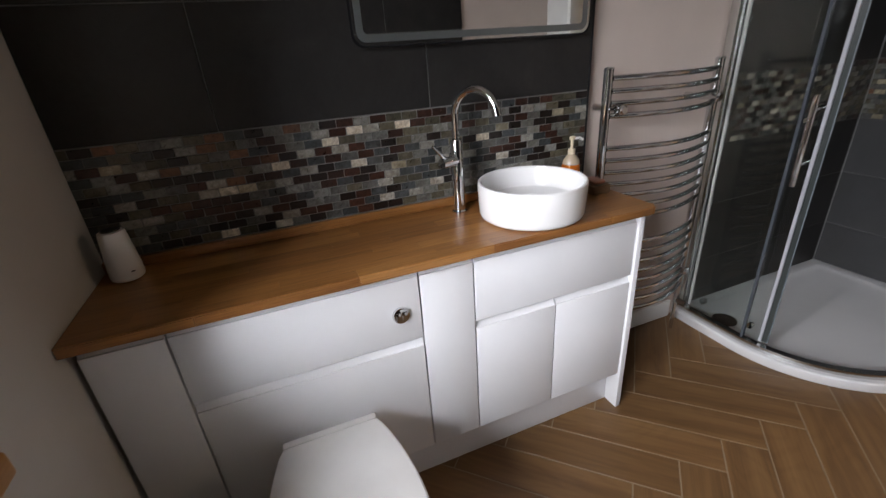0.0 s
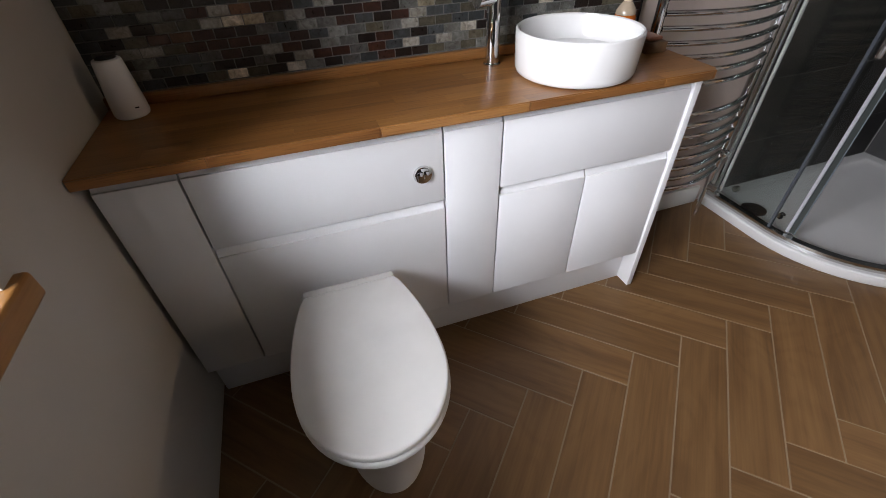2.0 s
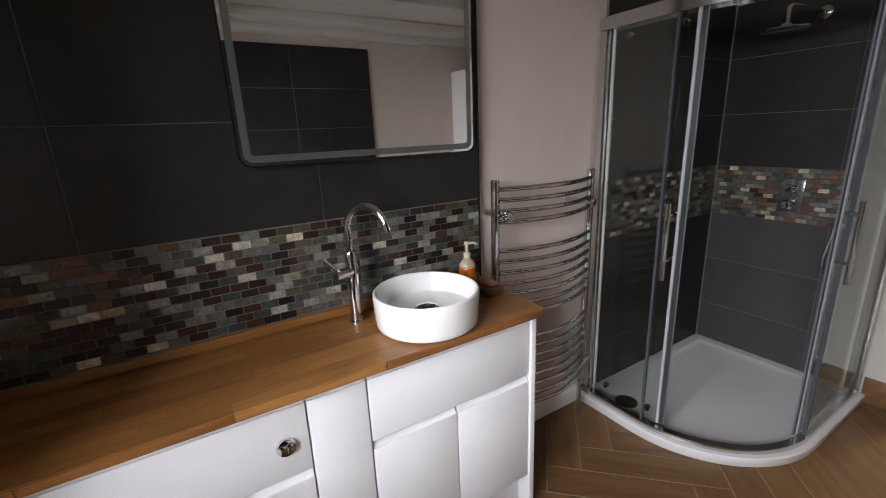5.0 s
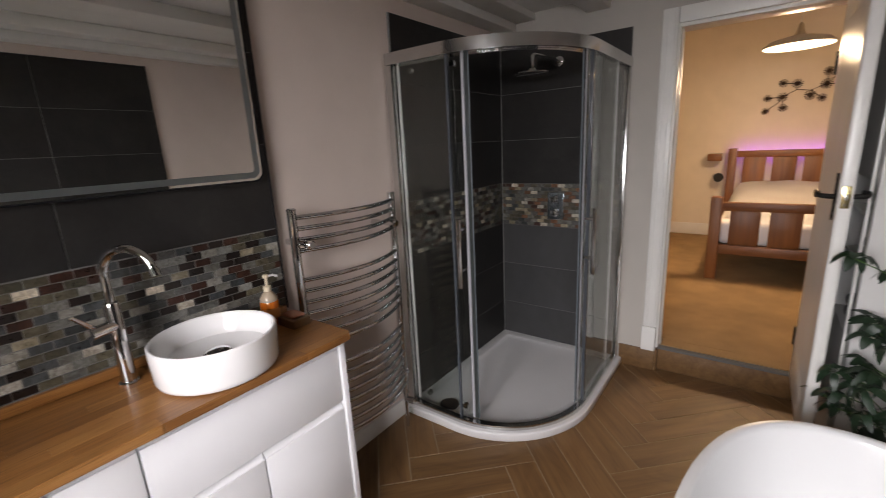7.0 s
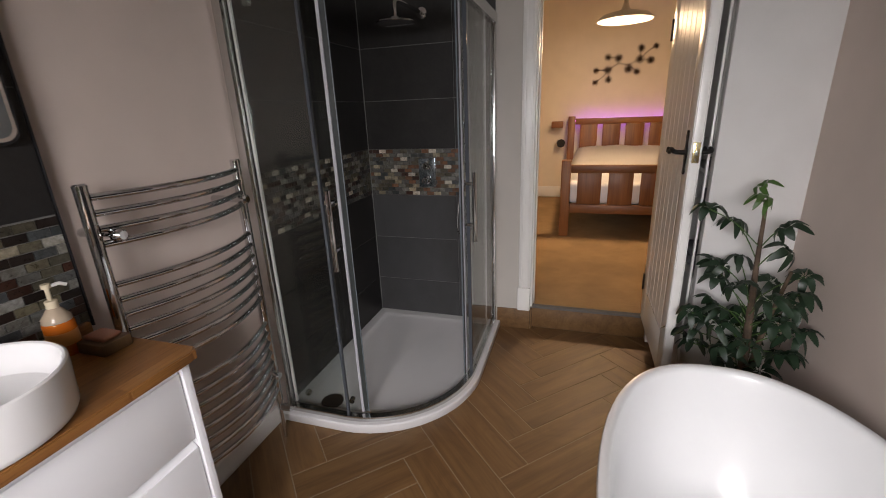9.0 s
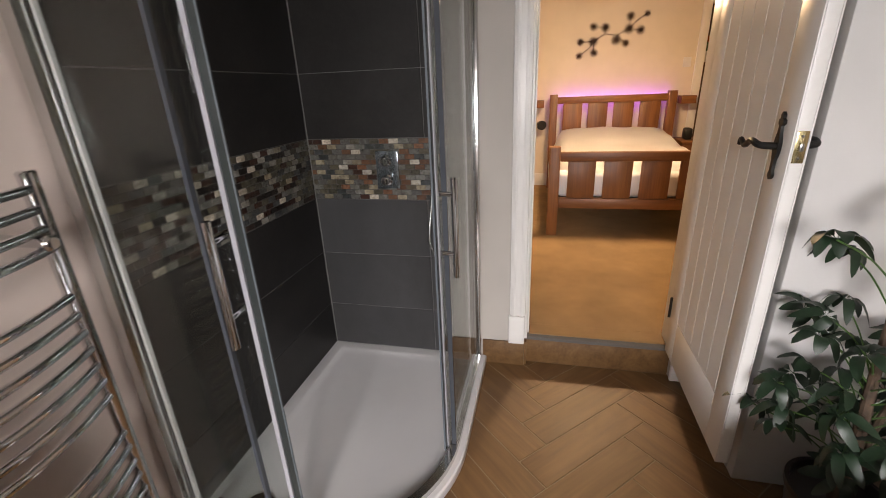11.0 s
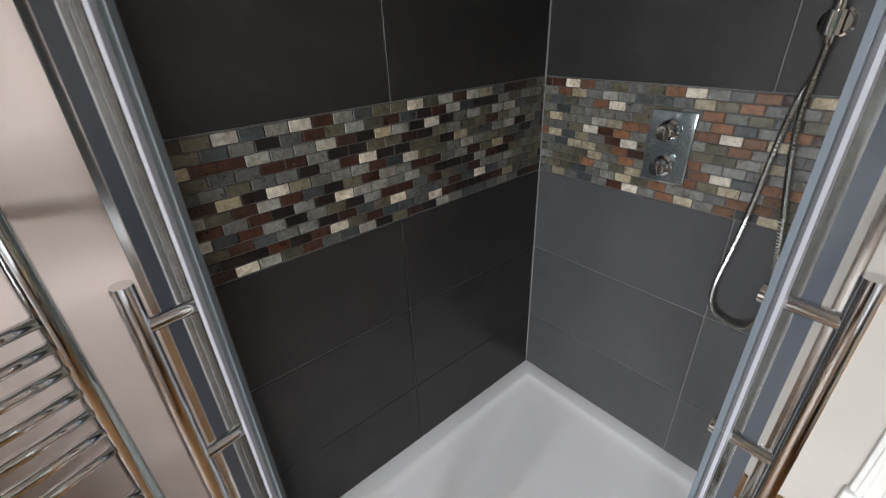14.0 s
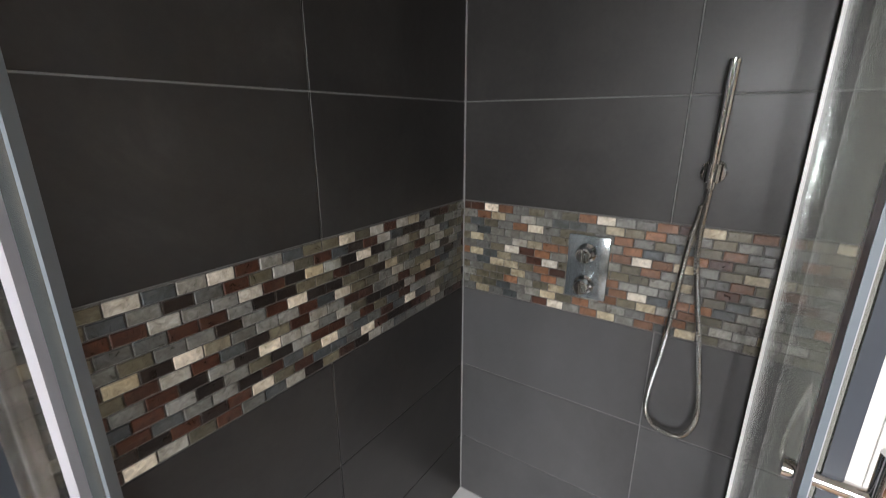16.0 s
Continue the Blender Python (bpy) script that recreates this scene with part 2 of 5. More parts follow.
PINE_Y = wood("stained_pine_rail", (0.115, 0.038, 0.011), (0.20, 0.073, 0.021), (0.29, 0.118, 0.035), 1.0, 0.42, axis=1)
WALNUT = wood("dark_brown_wood", (0.09, 0.048, 0.021), (0.15, 0.085, 0.038), (0.22, 0.13, 0.065), 1.0, 0.45, axis=2)
CARPET = fibre("beige_carpet", (0.32, 0.205, 0.100), blotch=0.7)
CARPET_EDGE = fibre("grey_carpet_edge", (0.13, 0.125, 0.12))
LINEN = fibre("white_bed_linen", (0.86, 0.84, 0.83), 0.04, 500, 0.15, 0.85, 0.08)
TOWEL = fibre("grey_towel", (0.22, 0.22, 0.23), 0.3, 300)
IRON = plain("black_wrought_iron", (0.018, 0.017, 0.016), 0.45, 0.6, bump=0.5, fine=60)
BRONZE = plain("dark_bronze_metal", (0.05, 0.032, 0.022), 0.45, 0.7)
BRASS = plain("brass_plate", (0.62, 0.50, 0.26), 0.25, 1.0)
RUBBER = plain("dark_rubber", (0.012, 0.012, 0.014), 0.5)
DARK_PLASTIC = plain("black_plastic", (0.015, 0.015, 0.015), 0.4)
WHITE_PLASTIC = plain("white_plastic", (0.72, 0.705, 0.69), 0.35)
AMBER = plain("amber_soap", (0.55, 0.13, 0.012), 0.12)
LEAF = fibre("dark_green_leaf", (0.010, 0.027, 0.012), 0.3, 60, 0.1, 0.44)
LEAF_NEW = fibre("fresh_green_leaf", (0.055, 0.12, 0.026), 0.3, 60, 0.1, 0.35)
BARK = plain("plant_bark", (0.085, 0.056, 0.036), 0.8, vary=0.4, scale=30, bump=0.6)
GRASS = fibre("lawn_grass", (0.05, 0.09, 0.03), 0.4, 40)
SHADE_GLOW = glow("lit_lamp_diffuser", (1.0, 0.86, 0.62), 7.0)
LED = glow("purple_led_strip", (0.46, 0.10, 1.0), 22.0)
GLASS = pane("clear_shower_glass", (0.905, 0.928, 0.918))
GLASS_EDGE = plain("dark_blue_glass_edge", (0.062, 0.070, 0.082), 0.12)
SEAL_WEB = plain("dark_clear_seal", (0.035, 0.041, 0.040), 0.25, vary=0.1)
SEAL_FIN = plain("blue_grey_seal_fin", (0.12, 0.145, 0.165), 0.5, vary=0.03)
SEAL = plain("pale_door_seal", (0.36, 0.36, 0.39), 0.35, vary=0.02)
WINDOW_GLASS = pane("window_glass", (0.97, 0.98, 0.98))

# ---- mesh helpers ----


def box(bm, x0, x1, y0, y1, z0, z1, bevel=0.0, segments=2):
    made = bmesh.ops.create_cube(bm, size=1.0, matrix=Matrix.LocRotScale(((x0 + x1) / 2, (y0 + y1) / 2, (z0 + z1) / 2), None, (x1 - x0, y1 - y0, z1 - z0)))
    if bevel:
        edges = list({e for v in made["verts"] for e in v.link_edges})
        bmesh.ops.bevel(bm, geom=edges, offset=bevel, segments=segments, affect="EDGES", profile=0.5, clamp_overlap=True)


def boxed(*args, **kw):
    bm = bmesh.new()
    box(bm, *args, **kw)
    return bm


def rings(bm, loops, closed=True, cap0=True, cap1=True):
    """Skin a row of vertex loops."""
    vs = [[bm.verts.new(p) for p in loop] for loop in loops]
    n = len(vs[0])
    for a, b in zip(vs, vs[1:]):
        for i in range(n if closed else n - 1):
            j = (i + 1) % n
            bm.faces.new((a[i], a[j], b[j], b[i]))
    if cap0:
        bm.faces.new(list(reversed(vs[0])))
    if cap1:
        bm.faces.new(vs[-1])
    return bm


def lathe(bm, profile, centre, n=40, m=None):
    """Turn (radius, height) pairs round an upright axis."""
    loops = []
    for r, h in profile:
        loop = []
        for i in range(n):
            a = 2 * math.pi * i / n
            p = Vector((r * math.cos(a), r * math.sin(a), h))
            loop.append((m @ p if m else p) + Vector(centre))
        loops.append(loop)
    return rings(bm, loops)


def tube(bm, points, radius, n=12, flat=1.0):
    """A round bar along a line of points."""
    pts = [Vector(p) for p in points]
    up = Vector((0.0137, 0.021, 1.0)).normalized()
    loops, side = [], None
    for i, p in enumerate(pts):
        d = (pts[min(i + 1, len(pts) - 1)] - pts[max(i - 1, 0)]).normalized()
        if side is None:
            side = d.cross(up)
            if side.length < 0.05:
                side = d.cross(Vector((1, 0, 0)))
        side = (side - d * side.dot(d)).normalized()
        other = d.cross(side)
        r = radius[i] if isinstance(radius, (list, tuple)) else radius
        loops.append([p + side * (r * math.cos(2 * math.pi * k / n)) + other * (r * flat * math.sin(2 * math.pi * k / n)) for k in range(n)])
    return rings(bm, loops)


def arc(c, r, a0, a1, n, z=0.0):
    return [(c[0] + r * math.cos(a0 + (a1 - a0) * i / n), c[1] + r * math.sin(a0 + (a1 - a0) * i / n), z) for i in range(n + 1)]


def smooth_line(points, steps=8):
    """A rounded line through the points."""
    p = [Vector(q) for q in points]
    p = [2 * p[0] - p[1]] + p + [2 * p[-1] - p[-2]]
    out = []
    for i in range(1, len(p) - 2):
        a, b, c, d = p[i - 1:i + 3]
        for k in range(steps):
            t = k / steps
            out.append(0.5 * ((2 * b) + (c - a) * t + (2 * a - 5 * b + 4 * c - d) * t * t + (3 * b - a - 3 * c + d) * t ** 3))
    out.append(p[-2])
    return out


def finish(bm, name, smooth=None):
    bmesh.ops.recalc_face_normals(bm, faces=bm.faces)
    me = bpy.data.meshes.new(name)
    bm.to_mesh(me)
    bm.free()
    if smooth:
        me.polygons.foreach_set("use_smooth", [True] * len(me.polygons))
        me.set_sharp_from_angle(angle=radians(smooth))
    return me


def thing(name, label, category, at=(0, 0, 0), group="", kind=""):
    ob = new(name)
    ob.location = at
    ob.empty_display_size = 0.05
    return tagged(ob, label, category, group, kind)


def part(name, bm, material, parent, label="", smooth=35, kind=""):
    """Link a bmesh, given in world places, as one mesh under a thing or a part."""
    me = finish(bm, name, smooth)
    me.materials.append(material)
    ob = new(name, me)
    if parent:
        ob.parent = parent
        base, p = Vector((0, 0, 0)), parent
        while p:
            base += p.location
            p = p.parent
        ob.location = -base
    if label or kind:
        tagged(ob, label, kind=kind)
    return ob


def solid(name, bm, material, label, category, group="", kind="", smooth=35):
    return tagged(part(name, bm, material, None, smooth=smooth), label, category, group, kind)


def piece(name, mesh_data, parent, at, turn=0.0):
    ob = new(name, mesh_data)
    ob.parent = parent
    ob.location = at
    ob.rotation_euler = (0, 0, turn)
    return ob


def slab(sx, sy, sz, material, bevel=0.0015, name="tile"):
    """A shared small block with chamfered edges, centred on its own origin."""
    bm = boxed(-sx / 2, sx / 2, -sy / 2, sy / 2, -sz / 2, sz / 2, bevel=bevel, segments=1)
    me = finish(bm, name)
    me.materials.append(material)
    return me

# ---- bathroom shell ----
STRUCT = "structure"


def wall(name, bm, material, label):
    return solid(name, bm, material, label, "wall", kind=STRUCT)


bm = bmesh.new()
box(bm, WEST - 0.35, EAST + 0.15, NORTH, NORTH + 0.2, -0.1, CEIL + 0.1)
wall_north = wall("wall_north", bm, PAINT, "warm grey painted wall behind vanity and shower")

WIN = (-0.22, 0.99, 0.846, 1.98)                       # y0, y1, z0, z1 of the window opening
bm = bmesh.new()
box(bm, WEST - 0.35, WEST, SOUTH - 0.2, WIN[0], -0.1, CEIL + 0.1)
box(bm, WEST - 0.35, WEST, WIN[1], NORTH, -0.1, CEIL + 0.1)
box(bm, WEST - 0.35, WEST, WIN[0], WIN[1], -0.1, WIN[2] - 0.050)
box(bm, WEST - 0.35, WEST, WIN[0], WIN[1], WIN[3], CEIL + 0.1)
wall_west = wall("wall_west", bm, PAINT_SHADED, "shaded stone grey painted thick wall with a window")

bm = bmesh.new()
box(bm, WEST, EAST + 0.15, SOUTH - 0.2, SOUTH, -0.1, CEIL + 0.1)
wall_south = wall("wall_south", bm, PAINT, "warm grey painted wall beside the bath")

DOOR = (-0.085, 0.625, 2.045)                             # y0, y1, head of the doorway
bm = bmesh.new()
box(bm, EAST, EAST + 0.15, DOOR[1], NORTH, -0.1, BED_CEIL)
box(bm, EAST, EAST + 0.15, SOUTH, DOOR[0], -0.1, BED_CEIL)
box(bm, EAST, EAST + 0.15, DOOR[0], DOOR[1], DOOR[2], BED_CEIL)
# the darkened grey again: shade on this wall is painted into its colour
wall_east = wall("wall_east", bm, PAINT_SHADED, "shaded stone grey painted wall with the doorway to the bedroom")

bm = bmesh.new()
box(bm, WEST - 0.35, EAST + 0.1, SOUTH - 0.2, NORTH + 0.2, CEIL, CEIL + 0.1)
for y0, y1, z0 in ((1.58, NORTH, 2.172), (1.44, 1.577, 2.215), (0.98, 1.12, 2.19), (0.38, 0.52, 2.19), (-0.24, -0.11, 2.19), (SOUTH, -0.40, 2.175)):
    box(bm, WEST, EAST, y0, y1, z0, CEIL - 0.003, bevel=0.008, segments=2)
solid("ceiling", bm, PAINT_CEIL, "white painted ceiling with shallow beams", "ceiling", kind=STRUCT)

bm = bmesh.new()
box(bm, WEST, EAST + 0.04, SOUTH, NORTH, -0.1, -0.0018)
floor = solid("floor", bm, GROUT_FLOOR, "oak-look herringbone tiled floor with pale grout", "floor", kind=STRUCT)

# boxed cupboard wall that stands forward behind the open door, with a shelved niche in its side
BX, BY, BTOP = 2.66, -0.160, 1.97
bm = bmesh.new()
box(bm, BX + 0.051, EAST, SOUTH, BY - 0.20, 0, BTOP)
box(bm, BX, BX + 0.05, SOUTH, BY, 0, BTOP, bevel=0.004)
box(bm, EAST - 0.05, EAST, BY - 0.197, BY, 0, BTOP)
box(bm, BX + 0.053, EAST - 0.053, BY - 0.197, BY, 0, 0.62)
box(bm, BX + 0.053, EAST - 0.053, BY - 0.197, BY, 1.26, BTOP)
wall_niche = wall("wall_niche", bm, PAINT_PALE, "pale boxed wall with a shelved niche behind the door")
bm = bmesh.new()
for x in (BX + 0.062, EAST - 0.08):
    box(bm, x, x + 0.018, BY + 0.002, BY + 0.012, 0.1, BTOP - 0.1, bevel=0.003)
solid("trim", bm, GLOSS, "white moulded trim on the boxed wall", "trim", kind=STRUCT)
for z in (0.90, 1.10):
    solid("niche_shelf", boxed(BX + 0.054, EAST - 0.054, BY - 0.195, BY - 0.01, z, z + 0.02, bevel=0.003), GLOSS, "painted shelf board inside the niche", "shelf", "niche shelves")
for x, z, n in ((2.80, 0.621, 3), (2.98, 0.621, 2), (2.82, 0.921, 2), (2.80, 1.121, 1)):
    t = thing("folded_towel", "stack of folded grey towels on a niche shelf", "towel", (x, BY - 0.10, z), "towels in the niche")
    for i in range(n):
        part("towel_layer", boxed(x - 0.07, x + 0.07, BY - 0.175, BY - 0.02, z + 0.055 * i, z + 0.053 + 0.055 * i, bevel=0.022, segments=3), TOWEL, t)

# ---- window with its sill ----
y0, y1, z0, z1 = WIN
win = thing("window_1", "white framed window in a deep reveal, bright daylight", "window", (WEST - 0.30, (y0 + y1) / 2, z0), kind=STRUCT)
xf = WEST - 0.31
bm = bmesh.new()
for a in ((y0, y0 + 0.06, z0, z1), (y1 - 0.06, y1, z0, z1), (y0 + 0.06, y1 - 0.06, z0, z0 + 0.06), (y0 + 0.06, y1 - 0.06, z1 - 0.06, z1), ((y0 + y1) / 2 - 0.03, (y0 + y1) / 2 + 0.03, z0 + 0.06, z1 - 0.06)):
    box(bm, xf, xf + 0.06, *a, bevel=0.005)
part("window_frame", bm, GLOSS, win)
for a, b in ((y0 + 0.06, (y0 + y1) / 2 - 0.03), ((y0 + y1) / 2 + 0.03, y1 - 0.06)):
    g = part("pane", boxed(xf + 0.026, xf + 0.032, a, b, z0 + 0.06, z1 - 0.06), WINDOW_GLASS, win)
    g.visible_shadow = False
part("window_sill", boxed(WEST - 0.245, WEST + 0.019, y0 - 0.05, y1 + 0.043, z0 - 0.050, z0, bevel=0.008, segments=3), OAK_SILL, win, "waxed oak window sill with a dark knot")

# ---- tiling: dark slate-look slabs and mosaic bands ----


def tile_field(parent, plane, face, depth, us, zs, name="tile", material=SLATE):
    """Large slabs between the joints us and zs on a wall; plane 'y' or 'x' is the axis that the face looks along (towards minus)."""
    for a, b in zip(us, us[1:]):
        for c, d in zip(zs, zs[1:]):
            w, h = b - a - 0.003, d - c - 0.003
            size = (w, depth, h) if plane == "y" else (depth, w, h)
            at = ((a + b) / 2, face + depth / 2, (c + d) / 2) if plane == "y" else (face + depth / 2, (a + b) / 2, (c + d) / 2)
            piece(name, slab(*size, material, 0.0012), parent, at)


def mosaic_band(parent, plane, face, u0, u1, origin, z0, pitch_u, pitch_z, first, layout, mixture):
    """Brick-bonded stones, lowest row first in the layout; a dot takes any stone of the mixture. The nearest are parts, the rest one joined mesh."""
    rnd = random.Random(int(u0 * 1000) + 12)
    meshes, keys = {}, list(STONE)
    rest, slots, cells = bmesh.new(), [], []
    for r, row in enumerate(layout):
        for i in range(-1, int((u1 - origin) / pitch_u) + 2):
            a = origin + (i - 0.5 * (r % 2)) * pitch_u
            a, b = max(a, u0), min(a + pitch_u, u1)
            key = row[i] if 0 <= i < len(row) else "."
            if key == ".":
                key = rnd.choice(mixture)
            if b - a > 0.006:
                cells.append((a, b, z0 + r * pitch_z, key))
    cells.sort(key=lambda c: abs((c[0] + c[1]) / 2 - first))
    for n, (a, b, z, key) in enumerate(cells):
        w, h = round(b - a - 0.0024, 4), round(pitch_z - 0.0024, 4)
        depth, proud = 0.006, rnd.choice((0.0, 0.0006, 0.0012))
        at = ((a + b) / 2, face - proud + depth / 2, z + pitch_z / 2) if plane == "y" else (face - proud + depth / 2, (a + b) / 2, z + pitch_z / 2)
        size = (w, depth, h) if plane == "y" else (depth, w, h)
        if n < 300:
            if (size, key) not in meshes:
                meshes[size, key] = slab(*size, STONE[key], 0.0014, "mosaic_stone")
            piece("mosaic_stone", meshes[size, key], parent, at)
        else:
            bmesh.ops.create_cube(rest, size=1.0, matrix=Matrix.LocRotScale(at, None, size))
            slots += [keys.index(key)] * 6
    if slots:
        joined = part("mosaic_stones", rest, STONE[keys[0]], parent, smooth=None, kind="stuff")
        for key in keys[1:]:
            joined.data.materials.append(STONE[key])
        joined.data.polygons.foreach_set("material_index", slots)
    else:
        rest.free()


# vanity wall
JU = [WEST, 0.134, 0.755, 1.376]
splash = thing("vanity_wall_tiling", "dark slate tiles above a mixed stone mosaic band", "tiling", kind=STRUCT)
part("grout_bed", boxed(WEST, 1.374, TILE_N + 0.003, NORTH, 0.80, 2.168), GROUT, splash)
part("mosaic_bed", boxed(WEST + 0.001, 1.373, TILE_N + 0.0015, TILE_N + 0.0045, 0.875, 1.1965), GROUT_PALE, splash)
part("edge_trim", boxed(1.3765, 1.382, TILE_N - 0.001, NORTH, 0.872, 2.168, bevel=0.001), RUBBER, splash, "dark metal edge strip")

# shower walls
shower_n = thing("shower_back_tiling", "dark slate tiles with a stone mosaic band", "tiling", kind=STRUCT)
part("grout_bed", boxed(2.125, TILE_SE + 0.003, TILE_SN + 0.003, NORTH, 0.0, 2.098), GROUT, shower_n)
part("mosaic_bed", boxed(2.126, TILE_SE + 0.001, TILE_SN + 0.0012, TILE_SN + 0.004, 0.892, 1.187), GROUT_DARK, shower_n)
shower_e = thing("shower_side_tiling", "dark slate tiles with a stone mosaic band and valve", "tiling", kind=STRUCT)
part("corner_seal", boxed(TILE_SE - 0.004, TILE_SE, TILE_SN - 0.004, TILE_SN, 0.05, 2.07), plain("grey_silicone", (0.20, 0.20, 0.195), 0.5), shower_e, "thin grey silicone bead")
part("grout_bed", boxed(TILE_SE + 0.003, EAST, 0.852, TILE_SN + 0.002, 0.0, 2.068), GROUT, shower_e)
part("mosaic_bed", boxed(TILE_SE + 0.0012, TILE_SE + 0.004, 0.853, TILE_SN, 0.892, 1.187), GROUT_DARK, shower_e)
bath_tiles = thing("bath_wall_tiling", "dark slate tiles on the wall beside the bath", "tiling", kind=STRUCT)
part("grout_bed", boxed(WEST, 1.858, SOUTH, SOUTH + 0.008, 0.0, 2.118), GROUT, bath_tiles)

# oak-look skirting and the step to the bedroom
step = thing("doorway_step", "oak-look tiled step up to the carpeted bedroom", "step", (EAST, 0.25, 0), kind=STRUCT)
part("riser_tile", boxed(EAST + 0.032, EAST + 0.05, DOOR[0] + 0.002, DOOR[1] - 0.002, 0.0, 0.138, bevel=0.002), PLANK, step)
part("carpet_edge", boxed(EAST + 0.022, EAST + 0.15, DOOR[0] + 0.002, DOOR[1] - 0.002, 0.139, 0.158, bevel=0.007, segments=3), CARPET_EDGE, step, "grey bound carpet edge")
base = thing("baseboard", "oak-look tile skirting along the wall", "skirting", (EAST, 0.7, 0), kind=STRUCT)
part("skirting_tile", boxed(EAST - 0.012, EAST, DOOR[1], 0.84, 0.0, 0.138, bevel=0.002), PLANK, base)
part("skirting_tile", boxed(EAST + 0.0005, EAST + 0.034, DOOR[1] - 0.012, DOOR[1] - 0.0005, 0.0, 0.138, bevel=0.001), PLANK, base)
base = thing("baseboard", "white painted skirting below the towel radiator", "skirting", (1.7, NORTH, 0), kind=STRUCT)
part("skirting_board", boxed(1.37, 2.03, NORTH - 0.016, NORTH, 0.0, 0.095, bevel=0.004), GLOSS, base)

# door frame
frame_1 = thing("door_frame", "white painted door frame with moulded architrave", "door frame", (EAST, 0.25, 0.15), kind=STRUCT)
ax = EAST - 0.022
for name, b in (("architrave", (ax, EAST, DOOR[1] - 0.004, DOOR[1] + 0.074, 0.30, DOOR[2] + 0.075)), ("architrave", (ax, EAST, DOOR[0] - 0.06, DOOR[0] + 0.004, 0.0, DOOR[2] + 0.075)),
                ("architrave_head", (ax, EAST, DOOR[0] + 0.006, DOOR[1] - 0.007, DOOR[2] - 0.005, DOOR[2] + 0.075)), ("plinth_block", (ax - 0.008, EAST, DOOR[1] - 0.001, DOOR[1] + 0.080, 0.140, 0.298))):
    part(name, boxed(*b, bevel=0.006, segments=2), GLOSS, frame_1)
for y in (DOOR[1] + 0.016, DOOR[1] + 0.055):
    part("bead", boxed(ax - 0.006, ax - 0.0005, y - 0.007, y + 0.007, 0.30, DOOR[2] + 0.05, bevel=0.003), GLOSS, frame_1)
for b in ((EAST + 0.001, EAST + 0.149, DOOR[1] - 0.014, DOOR[1] - 0.0005, 0.16, DOOR[2] - 0.001), (EAST + 0.001, EAST + 0.149, DOOR[0] + 0.0005, DOOR[0] + 0.020, 0.16, DOOR[2] - 0.001), (EAST + 0.001, EAST + 0.149, DOOR[0] + 0.022, DOOR[1] - 0.015, DOOR[2] - 0.022, DOOR[2] - 0.0005)):
    part("jamb", boxed(*b, bevel=0.002), GLOSS, frame_1)
part("door_stop", boxed(EAST + 0.06, EAST + 0.09, DOOR[1] - 0.022, DOOR[1] - 0.0145, 0.16, DOOR[2] - 0.024, bevel=0.002), GLOSS, frame_1)

# ---- open boarded door ----
DX0, DX1, DY0, DY1, DZ0, DZ1 = 2.548, 3.222, -0.082, -0.042, 0.175, 2.020
door = thing("door_1", "white boarded cottage door standing open with black iron latch", "door", (DX1, (DY0 + DY1) / 2, DZ0), kind=STRUCT)
part("door_leaf", boxed(DX0, DX1, DY0 + 0.004, DY1 - 0.004, DZ0, DZ1, bevel=0.003), GLOSS, door)
for ys in ((DY1 - 0.0035, DY1), (DY0, DY0 + 0.0035)):
    part("stile", boxed(DX0 + 0.001, DX0 + 0.105, *ys, DZ0, DZ1, bevel=0.001), GLOSS, door)
    part("stile", boxed(DX1 - 0.105, DX1, *ys, DZ0, DZ1, bevel=0.001), GLOSS, door)
    part("rail", boxed(DX0 + 0.108, DX1 - 0.108, *ys, DZ0, DZ0 + 0.20, bevel=0.001), GLOSS, door)
    part("rail", boxed(DX0 + 0.108, DX1 - 0.108, *ys, DZ1 - 0.11, DZ1, bevel=0.001), GLOSS, door)
    n, w = 5, (DX1 - DX0 - 0.216) / 5
    for i in range(n):
        part("board", boxed(DX0 + 0.108 + i * w + 0.0022, DX0 + 0.108 + (i + 1) * w - 0.0022, *ys, DZ0 + 0.203, DZ1 - 0.113, bevel=0.0012), GLOSS, door, smooth=None)
for s, yf in ((1, DY1), (-1, DY0)):
    hx, hz = DX0 + 0.062, 1.215
    bm = bmesh.new()
    loops = []
    for z, w in ((-0.088, 0.003), (-0.082, 0.012), (-0.074, 0.015), (-0.064, 0.008), (-0.036, 0.010), (-0.014, 0.019), (0.014, 0.019), (0.036, 0.010), (0.052, 0.008), (0.058, 0.017), (0.067, 0.017), (0.072, 0.008), (0.080, 0.010), (0.088, 0.003)):
        loops.append([(hx - w, yf + s * 0.0005, hz + z), (hx + w, yf + s * 0.0005, hz + z), (hx + w * 0.7, yf + s * 0.007, hz + z), (hx - w * 0.7, yf + s * 0.007, hz + z)])
    rings(bm, loops)
    handle = part("door_handle", bm, IRON, door, "black wrought iron lever handle")
    line = smooth_line([(hx, yf + s * 0.004, hz), (hx, yf + s * 0.045, hz + 0.004), (hx + 0.035, yf + s * 0.052, hz + 0.012), (hx + 0.075, yf + s * 0.05, hz - 0.006), (hx + 0.105, yf + s * 0.05, hz + 0.008), (hx + 0.112, yf + s * 0.05, hz - 0.008)], 6)
    part("lever", tube(bmesh.new(), line, [0.010 - 0.004 * i / len(line) for i in range(len(line))], 10), IRON, handle)
